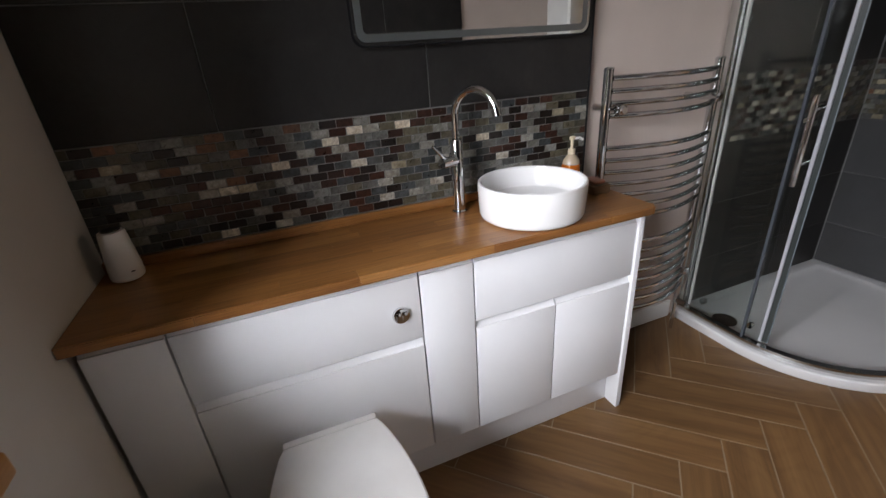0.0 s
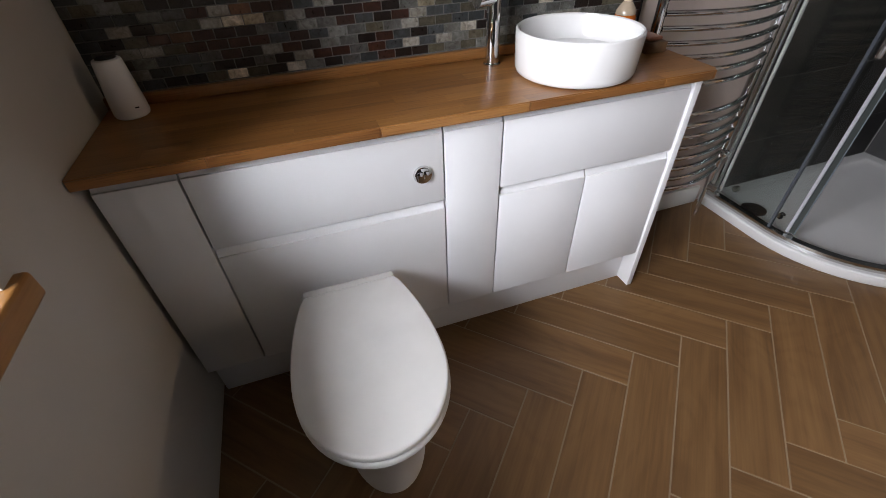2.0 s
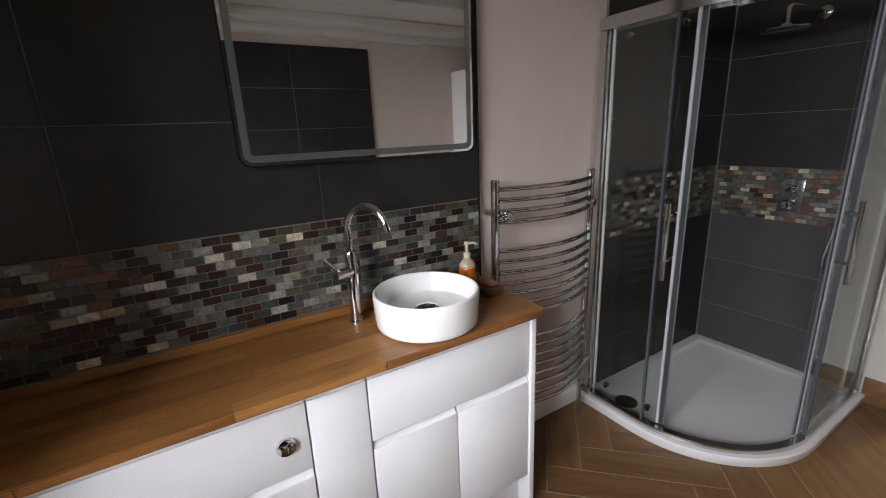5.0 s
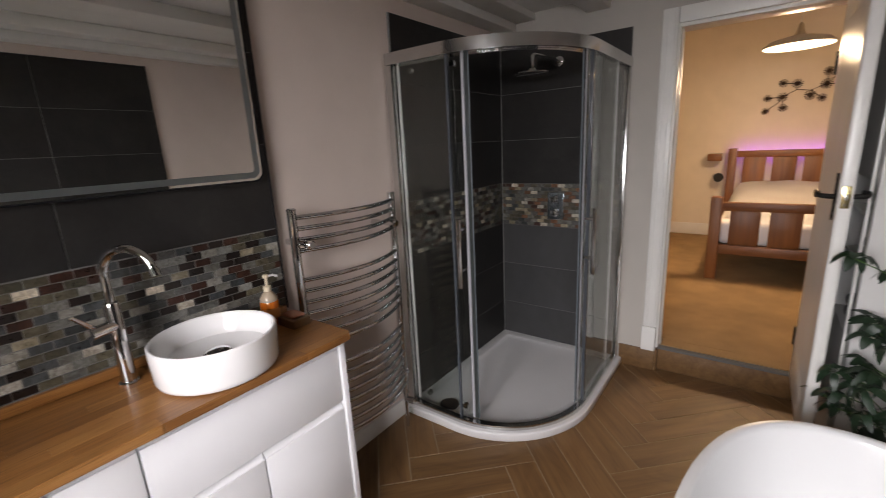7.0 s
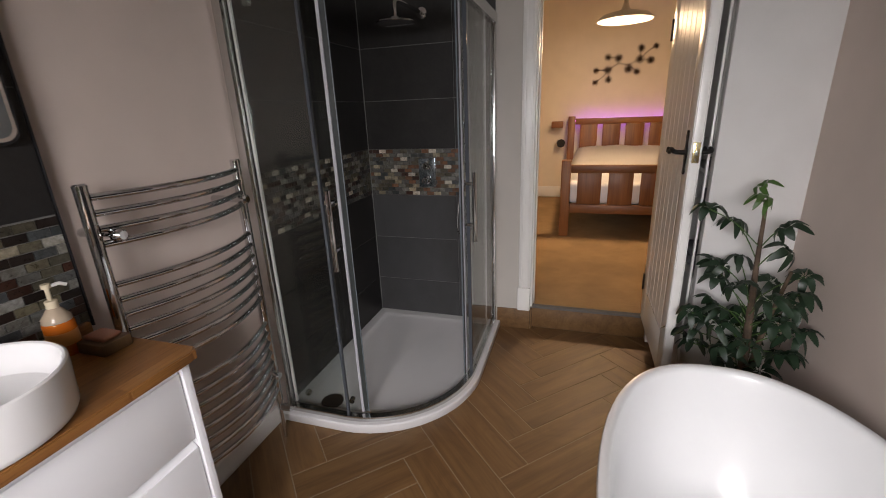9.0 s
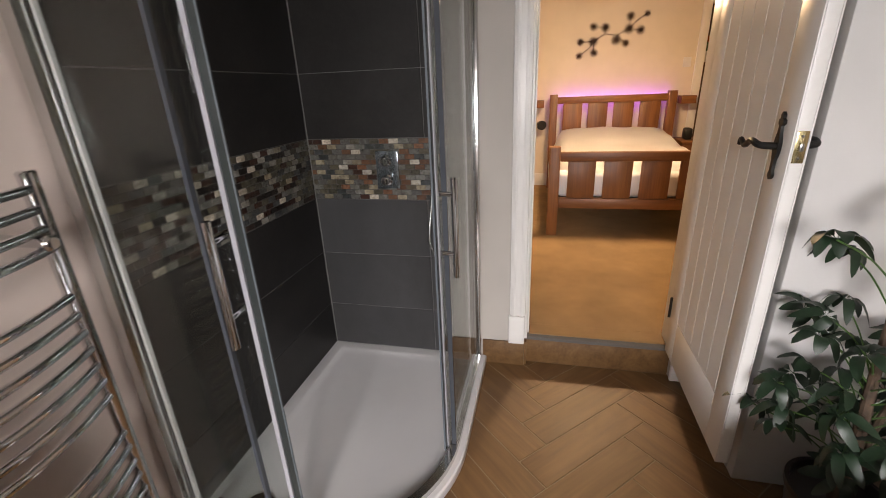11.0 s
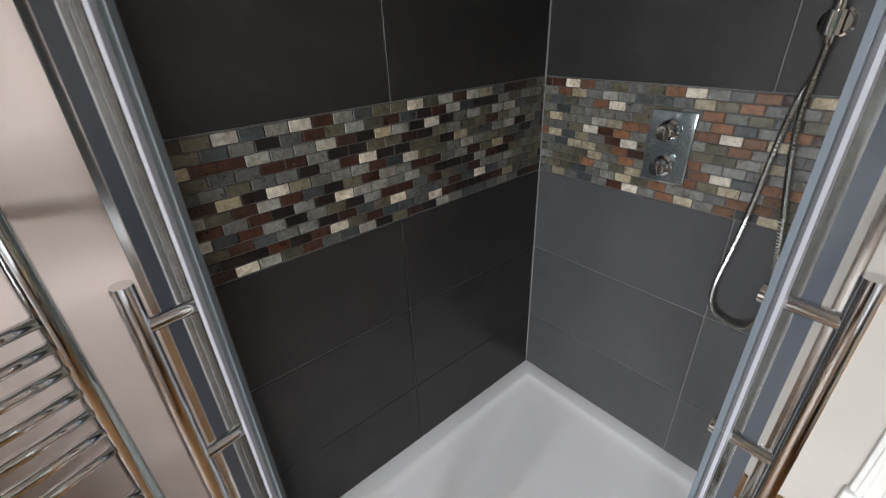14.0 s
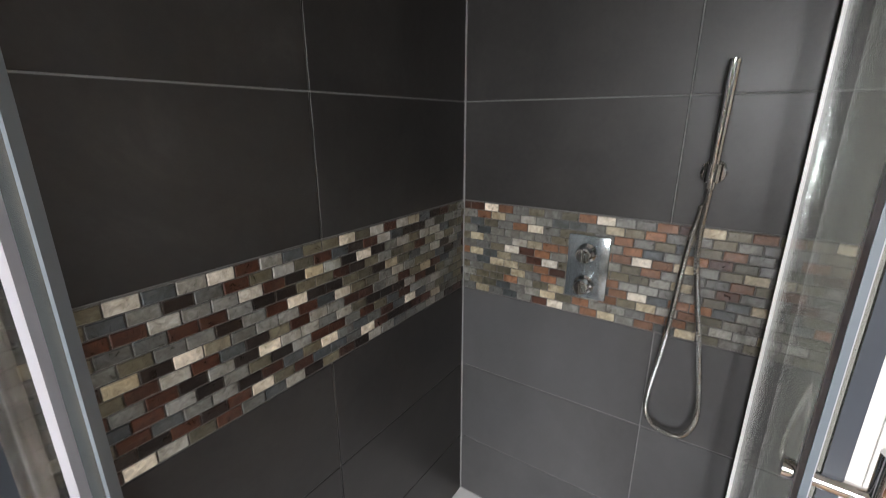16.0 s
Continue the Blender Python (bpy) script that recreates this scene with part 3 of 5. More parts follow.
latch = part("latch_plate", boxed(DX0 - 0.002, DX0 - 0.0002, -0.075, -0.049, 1.180, 1.260, bevel=0.0006), BRASS, door, "brass latch plate")
part("latch_bolt", boxed(DX0 - 0.010, DX0 - 0.0022, -0.067, -0.057, 1.210, 1.230, bevel=0.002), STEEL, latch)
for z in (1.193, 1.247):
    part("screw", lathe(bmesh.new(), [(0.004, 0), (0.003, 0.0012)], (DX0 - 0.0022, -0.062, z), 10, Matrix.Rotation(radians(-90), 3, "Y")), STEEL, latch)
for z in (0.40, 1.75):
    part("hinge", tube(bmesh.new(), [(DX1 + 0.004, DY1 + 0.004, z - 0.05), (DX1 + 0.004, DY1 + 0.004, z + 0.05)], 0.006, 10), IRON, door)

# ---- bedroom shell ----
BX0 = EAST + 0.15
bm = bmesh.new()
box(bm, BX0, BED_EAST + 1.6, -2.6, 1.55, -0.1, BED_FLOOR)
box(bm, EAST + 0.052, BX0 - 0.001, DOOR[0] + 0.022, DOOR[1] - 0.024, 0.159, BED_FLOOR - 0.001)
solid("bedroom_floor", bm, CARPET, "beige fitted bedroom carpet", "carpet", kind=STRUCT)
solid("bedroom_ceiling", boxed(BX0, BED_EAST + 1.6, -2.6, 1.55, BED_CEIL, BED_CEIL + 0.1), PAINT_CEIL, "white bedroom ceiling", "ceiling", kind=STRUCT)
OP = (-1.80, -1.10, 2.12)
bm = bmesh.new()
box(bm, BED_EAST, BED_EAST + 0.12, OP[1], 1.55, BED_FLOOR, BED_CEIL)
box(bm, BED_EAST, BED_EAST + 0.12, -2.6, OP[0], BED_FLOOR, BED_CEIL)
box(bm, BED_EAST, BED_EAST + 0.12, OP[0], OP[1], OP[2], BED_CEIL)
wall("bedroom_wall_east", bm, PAINT_BED, "cream painted bedroom wall behind the bed")
bm = bmesh.new()
box(bm, BX0, BED_EAST + 1.6, 1.55, 1.65, -0.1, BED_CEIL)
wall("bedroom_wall_north", bm, PAINT_BED, "cream painted bedroom side wall")
bm = bmesh.new()
box(bm, BX0, BED_EAST + 1.6, -2.7, -2.6, -0.1, BED_CEIL)
box(bm, BED_EAST + 1.6, BED_EAST + 1.7, -2.7, 1.65, -0.1, BED_CEIL)
box(bm, EAST, BX0, -2.7, SOUTH - 0.2, -0.1, BED_CEIL)
wall("bedroom_wall_south", bm, PAINT_BED, "cream painted bedroom end walls")
base = thing("baseboard", "white bedroom skirting board", "skirting", (BED_EAST, 0.5, BED_FLOOR), kind=STRUCT)
part("skirting_board", boxed(BED_EAST - 0.018, BED_EAST, OP[1] + 0.09, 1.124, BED_FLOOR, BED_FLOOR + 0.15, bevel=0.006), GLOSS, base)
frame_2 = thing("door_frame", "white architrave round the bedroom cupboard opening", "door frame", (BED_EAST, OP[1], BED_FLOOR), kind=STRUCT)
part("architrave", boxed(BED_EAST - 0.02, BED_EAST, OP[1], OP[1] + 0.085, BED_FLOOR, OP[2] + 0.085, bevel=0.005), GLOSS, frame_2)
part("architrave_head", boxed(BED_EAST - 0.02, BED_EAST, OP[0], OP[1] - 0.001, OP[2], OP[2] + 0.085, bevel=0.005), GLOSS, frame_2)
frame_3 = thing("door_2", "brown stained wooden door and frame in the bedroom wall", "door", (BED_EAST, 1.3, BED_FLOOR), kind=STRUCT)
part("frame_post", boxed(BED_EAST - 0.024, BED_EAST, 1.125, 1.205, BED_FLOOR, 2.40, bevel=0.005), PINE_Z, frame_3)
part("frame_head", boxed(BED_EAST - 0.024, BED_EAST, 1.206, 1.55, 2.32, 2.40, bevel=0.005), PINE_Y, frame_3)
part("door_leaf", boxed(BED_EAST - 0.012, BED_EAST, 1.207, 1.55, BED_FLOOR + 0.004, 2.318, bevel=0.003), PINE_Z, frame_3)
cup = thing("wardrobe", "brown wooden wardrobe with a shelf of folded things", "wardrobe", (BED_EAST + 0.3, -1.45, BED_FLOOR))
part("body", boxed(BED_EAST + 0.30, BED_EAST + 0.80, -1.95, -1.12, BED_FLOOR, 1.55, bevel=0.004), WALNUT, cup)
part("shelf", boxed(BED_EAST + 0.22, BED_EAST + 0.80, -1.95, -1.12, 1.552, 1.66, bevel=0.004), GLOSS, cup, "white shelf edge")
part("back_panel", boxed(BED_EAST + 0.62, BED_EAST + 0.80, -1.95, -1.12, 1.662, 2.3), WALNUT, cup)
for y, h, m in ((-1.24, 0.10, LEAF_NEW), (-1.42, 0.16, TOWEL), (-1.24, 0.06, AMBER)):
    z = 1.662 if m is not AMBER else 1.764
    solid("storage_box", boxed(BED_EAST + 0.30, BED_EAST + 0.55, y - 0.085, y + 0.085, z, z + h, bevel=0.01), m, "small coloured box on the wardrobe shelf", "box", "boxes on the wardrobe")

# ---- vanity run ----
FRONT, CAB_TOP, WT = 1.316, 0.838, 0.864
GAP = 0.0025


def front_panel(name, parent, x0, x1, z0, z1, lip=False, label=""):
    """A cabinet front; with lip, its top edge is cut back to a finger pull."""
    bm = bmesh.new()
    x0, x1 = x0 + GAP, x1 - GAP
    if lip:
        prof = [(FRONT, z0), (FRONT, z1 - 0.023), (FRONT + 0.006, z1 - 0.0235), (FRONT + 0.017, z1), (FRONT + 0.020, z1), (FRONT + 0.020, z0)]
    else:
        prof = [(FRONT, z0), (FRONT, z1), (FRONT + 0.020, z1), (FRONT + 0.020, z0)]
    rings(bm, [[(x, y, z) for y, z in prof] for x in (x0, x1)])
    bmesh.ops.bevel(bm, geom=list(bm.edges), offset=0.0016, segments=2, affect="EDGES", profile=0.5)
    return part(name, bm, CABINET, parent, label)


def carcass(parent, x0, x1):
    part("body", boxed(x0 + 0.001, x1 - 0.001, FRONT + 0.036, TILE_N - 0.001, LOW, CAB_TOP - 0.001), CABINET, parent)


UNITS = "fitted bathroom cabinets"
LOW, MID, TOP = 0.172, 0.602, 0.831
c1 = thing("side_cabinet", "narrow white handleless cabinet against the wall", "cabinet", (-0.16, FRONT, 0.0), UNITS)
carcass(c1, WEST + 0.012, -0.056)
front_panel("door", c1, WEST + 0.012, -0.056, LOW, TOP, lip=True)
c2 = thing("cistern_cabinet", "white handleless cistern cabinet with chrome flush button", "cabinet", (0.26, FRONT, 0.0), UNITS)
carcass(c2, -0.056, 0.551)
front_panel("upper_panel", c2, -0.056, 0.551, MID + 0.006, TOP, lip=True)
front_panel("lower_panel", c2, -0.056, 0.551, LOW, MID, lip=True)
turn = Matrix.Rotation(radians(90), 3, "X")
fb = part("flush_button", lathe(bmesh.new(), [(0.0255, 0), (0.0255, 0.004), (0.023, 0.008), (0.020, 0.009)], (0.490, FRONT - 0.0005, 0.702), 32, turn), CHROME, c2, "round chrome dual flush button")
part("button_half", boxed(0.4735, 0.4885, FRONT - 0.0125, FRONT - 0.0098, 0.690, 0.714, bevel=0.001), CHROME, fb)
part("button_half", boxed(0.4915, 0.5065, FRONT - 0.0125, FRONT - 0.0098, 0.690, 0.714, bevel=0.001), CHROME, fb)
c3 = thing("filler_cabinet", "narrow white handleless cabinet between wider units", "cabinet", (0.685, FRONT, 0.0), UNITS)
carcass(c3, 0.551, 0.718)
front_panel("door", c3, 0.551, 0.718, LOW, TOP, lip=True)
c4 = thing("basin_cabinet", "white handleless basin cabinet with drawer and two doors", "cabinet", (1.08, FRONT, 0.0), UNITS)
carcass(c4, 0.718, 1.322)
front_panel("drawer_front", c4, 0.718, 1.322, MID + 0.006, TOP, lip=True)
front_panel("door", c4, 0.718, 1.011, LOW, MID, lip=True)
front_panel("door", c4, 1.011, 1.322, LOW, MID, lip=True)
for z in (MID - 0.018, TOP - 0.018):
    part("end_cap", boxed(1.3225, 1.332, FRONT + 0.003, FRONT + 0.03, z, z + 0.018, bevel=0.002), CABINET, c4)
solid("end_panel", boxed(1.3245, 1.347, FRONT - 0.006, TILE_N - 0.001, 0.0, CAB_TOP - 0.001, bevel=0.0015), CABINET, "white end panel of the vanity run", "panel")
solid("plinth", boxed(WEST + 0.012, 1.323, FRONT + 0.055, FRONT + 0.075, 0.0, LOW - 0.006, bevel=0.001), CABINET, "white recessed plinth below the cabinets", "plinth")

WY0, WX1 = 1.280, 1.366
top = thing("worktop", "oiled solid oak worktop of glued staves over the cabinets", "worktop", (0.58, 1.5, CAB_TOP))
part("core_board", boxed(WEST + 0.004, WX1 - 0.012, WY0 + 0.004, TILE_N - 0.002, CAB_TOP + 0.001, WT - 0.001), OAK, top)
rnd = random.Random(5)
ROWS = 9
depth_ = (TILE_N - 0.001 - WY0) / ROWS
for r in range(ROWS):
    y, x = WY0 + r * depth_, WEST + 0.002
    end_ = x + rnd.uniform(0.12, 0.34)
    while x < WX1 - 0.001:
        end_ = WX1 if end_ > WX1 - 0.09 else end_
        bm = bmesh.new()
        if r == 0 and end_ == WX1:
            loop = [(x, y), (WX1 - 0.028, y), (WX1, y + 0.018), (WX1, y + depth_ - 0.0002), (x, y + depth_ - 0.0002)]
            rings(bm, [[(p, q, z) for p, q in loop] for z in (CAB_TOP, WT)])
        else:
            box(bm, x, end_ - 0.0002, y, y + depth_ - 0.0002, CAB_TOP, WT)
        proud = [e for e in bm.edges if (r == 0 and max(v.co.y for v in e.verts) < WY0 + 0.0185) or min(v.co.x for v in e.verts) > WX1 - 0.0005]
        if proud:
            bmesh.ops.bevel(bm, geom=proud, offset=0.003, segments=2, affect="EDGES")
        part("stave", bm, OAK, top)
        x, end_ = end_, end_ + rnd.uniform(0.22, 0.42)
part("upstand", boxed(WEST + 0.002, 1.362, TILE_N - 0.020, TILE_N - 0.0005, WT + 0.0005, 0.894, bevel=0.003), OAK, top)

# ---- toilet ----


def egg(cx, y_back, y_front, half, z, n=14, back=0.735):
    """A toilet outline: straight narrower back with tight corners, sides that swell forward, blunt round front."""
    length = y_back - y_front
    cy = y_front + length * 0.45
    out = [(cx + half * math.cos(a), cy - (cy - y_front) * math.sin(a) ** 0.96) for a in [math.pi * i / (2 * n) for i in range(2 * n + 1)]]
    side = []
    for i in range(1, n):
        s = i / n
        side.append((half * (1 - (1 - back) * s ** 2.0), cy + (y_back - cy) * s))
    side += [(half * back, y_back - 0.008), (half * back - 0.003, y_back - 0.002), (half * back - 0.010, y_back)]
    left = [(cx - a, b) for a, b in side]
    right = [(cx + a, b) for a, b in reversed(side)]
    return [(x, y, z) for x, y in out + left + right]


TX = 0.242
wc = thing("toilet", "white back-to-wall ceramic toilet with closed lid", "toilet", (TX, 1.1, 0.0))
bm = bmesh.new()
rings(bm, [egg(TX, 1.314, 0.861, 0.118, 0.0), egg(TX, 1.314, 0.871, 0.114, 0.03), egg(TX, 1.314, 0.866, 0.114, 0.15), egg(TX, 1.314, 0.836, 0.128, 0.24), egg(TX, 1.314, 0.791, 0.158, 0.32), egg(TX, 1.314, 0.771, 0.172, 0.365), egg(TX, 1.314, 0.771, 0.173, 0.385), egg(TX, 1.306, 0.781, 0.166, 0.39)])
part("pan", bm, CERAMIC, wc, smooth=50)
bm = bmesh.new()
rings(bm, [egg(TX, 1.253, 0.766, 0.175, 0.391), egg(TX, 1.257, 0.760, 0.181, 0.395), egg(TX, 1.257, 0.760, 0.181, 0.405), egg(TX, 1.253, 0.765, 0.176, 0.4095)])
part("seat", bm, WHITE_PLASTIC, wc, smooth=50)
bm = bmesh.new()
rings(bm, [egg(TX, 1.252, 0.768, 0.174, 0.4115), egg(TX, 1.256, 0.764, 0.179, 0.415), egg(TX, 1.256, 0.764, 0.179, 0.427), egg(TX, 1.2545, 0.766, 0.177, 0.431), egg(TX, 1.250, 0.772, 0.172, 0.4325), egg(TX, 1.178, 0.866, 0.10, 0.4335)])
part("lid", bm, WHITE_PLASTIC, wc, smooth=60)
part("hinge_cover", boxed(TX - 0.128, TX + 0.128, 1.2585, 1.282, 0.3905, 0.430, bevel=0.005, segments=3), WHITE_PLASTIC, wc)

# ---- round basin, tap, bottle ----
BC = (0.986, 1.436)
basin = thing("basin", "round white ceramic countertop basin", "basin", (*BC, WT + 0.001))
prof = [(0.146, 0.0), (0.155, 0.002), (0.162, 0.007), (0.166, 0.018), (0.170, 0.105), (0.169, 0.1125), (0.165, 0.1155), (0.160, 0.113), (0.157, 0.104), (0.154, 0.065), (0.145, 0.050), (0.12, 0.044), (0.03, 0.042)]
part("bowl", lathe(bmesh.new(), prof, (*BC, WT + 0.001), 64), CERAMIC, basin, smooth=40)
part("waste_gap", lathe(bmesh.new(), [(0.040, 0), (0.040, 0.003), (0.036, 0.004)], (*BC, WT + 0.0435), 28), RUBBER, basin, "dark gap round the waste")
part("waste", lathe(bmesh.new(), [(0.031, 0), (0.034, 0.004), (0.034, 0.008), (0.026, 0.012), (0.008, 0.013)], (*BC, WT + 0.0478), 28), CHROME, basin, "chrome basin waste")

TP = (0.802, 1.588)
tap = thing("basin_tap", "tall chrome swan-neck basin mixer tap", "tap", (*TP, WT + 0.001))
part("base_ring", lathe(bmesh.new(), [(0.026, 0), (0.026, 0.004), (0.022, 0.007)], (*TP, WT + 0.0005), 28), CHROME, tap)
part("column", lathe(bmesh.new(), [(0.020, 0.0), (0.020, 0.225), (0.017, 0.233), (0.013, 0.235)], (*TP, WT + 0.007), 28), CHROME, tap)
d = Vector((0.51, -0.86, 0)).normalized()
c = Vector((*TP, 1.178)) + d * 0.074
pts = [Vector((*TP, 1.09)), Vector((*TP, 1.14))] + [c + Vector((0, 0, 1)) * 0.074 * math.sin(a) - d * 0.074 * math.cos(a) for a in [math.pi * i / 18 * 0.93 for i in range(19)]]
part("spout", tube(bmesh.new(), pts, 0.0115, 16), CHROME, tap)
end = pts[-1]
way = (pts[-1] - pts[-2]).normalized()
part("nozzle", tube(bmesh.new(), [end - way * 0.002, end + way * 0.018], 0.0135, 16), CHROME, tap)
part("mixer_body", tube(bmesh.new(), [(TP[0], TP[1] - 0.002, 1.04), (TP[0] - 0.066, TP[1] - 0.03, 1.04)], 0.0165, 18), CHROME, tap)
part("lever", tube(bmesh.new(), [(TP[0] - 0.052, TP[1] - 0.026, 1.052), (TP[0] - 0.072, TP[1] - 0.032, 1.075), (TP[0] - 0.094, TP[1] - 0.036, 1.10)], [0.007, 0.006, 0.0045], 10), CHROME, tap)

sb = thing("soap_dispenser", "clear pump bottle of amber hand soap", "soap bottle", (1.262, 1.600, WT + 0.001))
part("bottle", lathe(bmesh.new(), [(0.030, 0.0), (0.033, 0.004), (0.033, 0.085), (0.031, 0.09)], (1.262, 1.600, WT + 0.0005), 28), AMBER, sb)
part("shoulder", lathe(bmesh.new(), [(0.031, 0.0), (0.030, 0.012), (0.016, 0.032), (0.012, 0.036)], (1.262, 1.600, WT + 0.091), 28), plain("clear_soap_plastic", (0.42, 0.33, 0.24), 0.1), sb, "clear upper part of the bottle")
part("label_band", lathe(bmesh.new(), [(0.0336, 0.0), (0.0336, 0.035)], (1.262, 1.600, WT + 0.030), 28), plain("orange_label", (0.62, 0.25, 0.06), 0.5), sb, "orange label band")
pump = part("pump", lathe(bmesh.new(), [(0.013, 0.0), (0.013, 0.018), (0.005, 0.020), (0.005, 0.05), (0.010, 0.051), (0.010, 0.062)], (1.262, 1.600, WT + 0.1272), 20), plain("cream_plastic", (0.66, 0.56, 0.40), 0.4), sb, "cream pump head")
part("nozzle", tube(bmesh.new(), [(1.262, 1.600, WT + 0.181), (1.287, 1.592, WT + 0.183), (1.299, 1.588, WT + 0.175)], 0.0045, 8), WHITE_PLASTIC, pump)
sd = thing("soap_dish", "small brown wooden soap dish with a pale bar", "soap dish", (1.300, 1.515, WT + 0.001))
part("tray", boxed(1.263, 1.338, 1.470, 1.565, WT + 0.0005, WT + 0.033, bevel=0.005), WALNUT, sd)
part("soap_bar", boxed(1.275, 1.326, 1.482, 1.553, WT + 0.0335, WT + 0.046, bevel=0.006, segments=3), plain("red_brown_soap", (0.30, 0.12, 0.07), 0.5), sd, "red-brown soap bar")

HX_, HY_ = -0.166, 1.594
hd = thing("white_holder", "white tapered air freshener on the worktop", "air freshener", (HX_, HY_, WT + 0.001))
part("body", lathe(bmesh.new(), [(0.034, 0.0), (0.038, 0.003), (0.040, 0.010), (0.039, 0.040), (0.031, 0.126), (0.0295, 0.132), (0.026, 0.134)], (HX_, HY_, WT + 0.0005), 32), WHITE_PLASTIC, hd)
part("lid", lathe(bmesh.new(), [(0.022, 0.0), (0.0215, 0.003), (0.012, 0.004)], (HX_, HY_, WT + 0.1348), 24), DARK_PLASTIC, hd, "dark recessed top")
part("sensor", boxed(HX_ + 0.020, HX_ + 0.029, HY_ - 0.0345, HY_ - 0.030, WT + 0.026, WT + 0.029, bevel=0.001), DARK_PLASTIC, hd, "small dark sensor slot")

# ---- mirror ----
MX0, MX1, MZ0, MZ1, MF = 0.528, 1.342, 1.380, 2.020, 1.645


def rounded(x0, x1, z0, z1, r, y, n=6):
    out = []
    for cx, cz, a in ((x1 - r, z1 - r, 0), (x0 + r, z1 - r, 90), (x0 + r, z0 + r, 180), (x1 - r, z0 + r, 270)):
        for i in range(n + 1):
            t = radians(a + 90 * i / n)
            out.append((cx + r * math.cos(t), y, cz + r * math.sin(t)))
    return out


mir = thing("wall_mirror", "rounded rectangular bathroom mirror with a frosted light border", "mirror", (0.99, TILE_N, MZ0))
bm = bmesh.new()
rings(bm, [rounded(MX0 + 0.03, MX1 - 0.03, MZ0 + 0.03, MZ1 - 0.03, 0.02, TILE_N), rounded(MX0 + 0.03, MX1 - 0.03, MZ0 + 0.03, MZ1 - 0.03, 0.02, MF + 0.0052)])
part("backing", bm, DARK_PLASTIC, mir)
bm = bmesh.new()
rings(bm, [rounded(MX0, MX1, MZ0, MZ1, 0.035, MF + 0.005), rounded(MX0, MX1, MZ0, MZ1, 0.035, MF)])
part("glass_edge", bm, DARK_GLASS, mir, "dark mirror glass rim")
bm = bmesh.new()
rings(bm, [rounded(MX0 + 0.006, MX1 - 0.006, MZ0 + 0.006, MZ1 - 0.006, 0.032, MF - 0.0004), rounded(MX0 + 0.006, MX1 - 0.006, MZ0 + 0.006, MZ1 - 0.006, 0.032, MF - 0.0008)])
part("mirror_face", bm, MIRROR, mir, "silvered mirror face", smooth=None)
bm = bmesh.new()
o, i = rounded(MX0 + 0.014, MX1 - 0.014, MZ0 + 0.014, MZ1 - 0.014, 0.028, MF - 0.0012), rounded(MX0 + 0.034, MX1 - 0.034, MZ0 + 0.034, MZ1 - 0.034, 0.014, MF - 0.0012)
rings(bm, [o, i], cap0=False, cap1=False)
part("frosted_band", bm, FROST, mir, "frosted light border", smooth=None)

# ---- towel radiator ----
RX0, RX1, RY, RZ0, RZ1 = 1.405, 1.952, 1.605, 0.200, 1.262
rad = thing("towel_radiator", "curved chrome ladder towel radiator on the wall", "radiator", (1.755, RY, RZ0))
for x in (RX0, RX1):
    post = part("rail_post", tube(bmesh.new(), [(x, RY, RZ0), (x, RY, RZ1)], 0.0175, 20), CHROME, rad)
    part("post_cap", lathe(bmesh.new(), [(0.0182, 0), (0.0182, 0.006), (0.014, 0.010)], (x, RY, RZ1 + 0.0002), 20), CHROME, post)
levels = [1.235 - 0.043 * i for i in range(4)] + [0.988 - 0.046 * i for i in range(7)] + [0.596 - 0.047 * i for i in range(8)]
for z in levels:
    pts = [(RX0 + 0.012 + (RX1 - RX0 - 0.024) * t, RY - 0.010 - 0.066 * 4 * t * (1 - t) * (1 - 0.15 * (2 * t - 1) ** 2), z) for t in [i / 20 for i in range(21)]]
    part("bar", tube(bmesh.new(), pts, 0.0105, 12), CHROME, rad)
for x, z in ((RX0 + 0.035, 1.128), (RX1 - 0.035, 1.128), (RX0 + 0.035, 0.36), (RX1 - 0.035, 0.36)):
    b = part("bracket", tube(bmesh.new(), [(x, RY - 0.045, z), (x, NORTH, z)], 0.013, 14), CHROME, rad)
    part("bracket_cap", lathe(bmesh.new(), [(0.018, 0), (0.018, 0.008), (0.012, 0.014)], (x, RY - 0.0452, z), 18, turn), CHROME, b)
for x in (RX0, RX1):
    v = part("valve", tube(bmesh.new(), [(x, RY, RZ0 - 0.0005), (x, RY, RZ0 - 0.05), (x, RY, 0.0)], [0.013, 0.011, 0.008], 14), CHROME, rad)
    part("valve_head", tube(bmesh.new(), [(x, RY - 0.012, RZ0 - 0.03), (x, RY - 0.06, RZ0 - 0.03)], 0.016, 16), CHROME, v)

# ---- shower ----
SX0, SX1, SY1 = 2.045, TILE_SE - 0.001, TILE_SN - 0.001    # tray
AC = (2.595, 1.370)                                                   # centre of the curved corner


def shower_line(r, z, n=18, wall_gap=0.0):
    """The tray's outline on its open sides, at radius r from the corner's centre: from the back wall to the side wall."""
    return [(AC[0] - r, SY1 - wall_gap, z)] + [(x, y, z) for x, y, _ in arc(AC, r, math.pi, 1.5 * math.pi, n)] + [(SX1 - wall_gap, AC[1] - r, z)]


def tray_loop(r, z, inset=0.0):
    return shower_line(r, z, 18, inset) + [(SX1 - inset, SY1 - inset, z)]


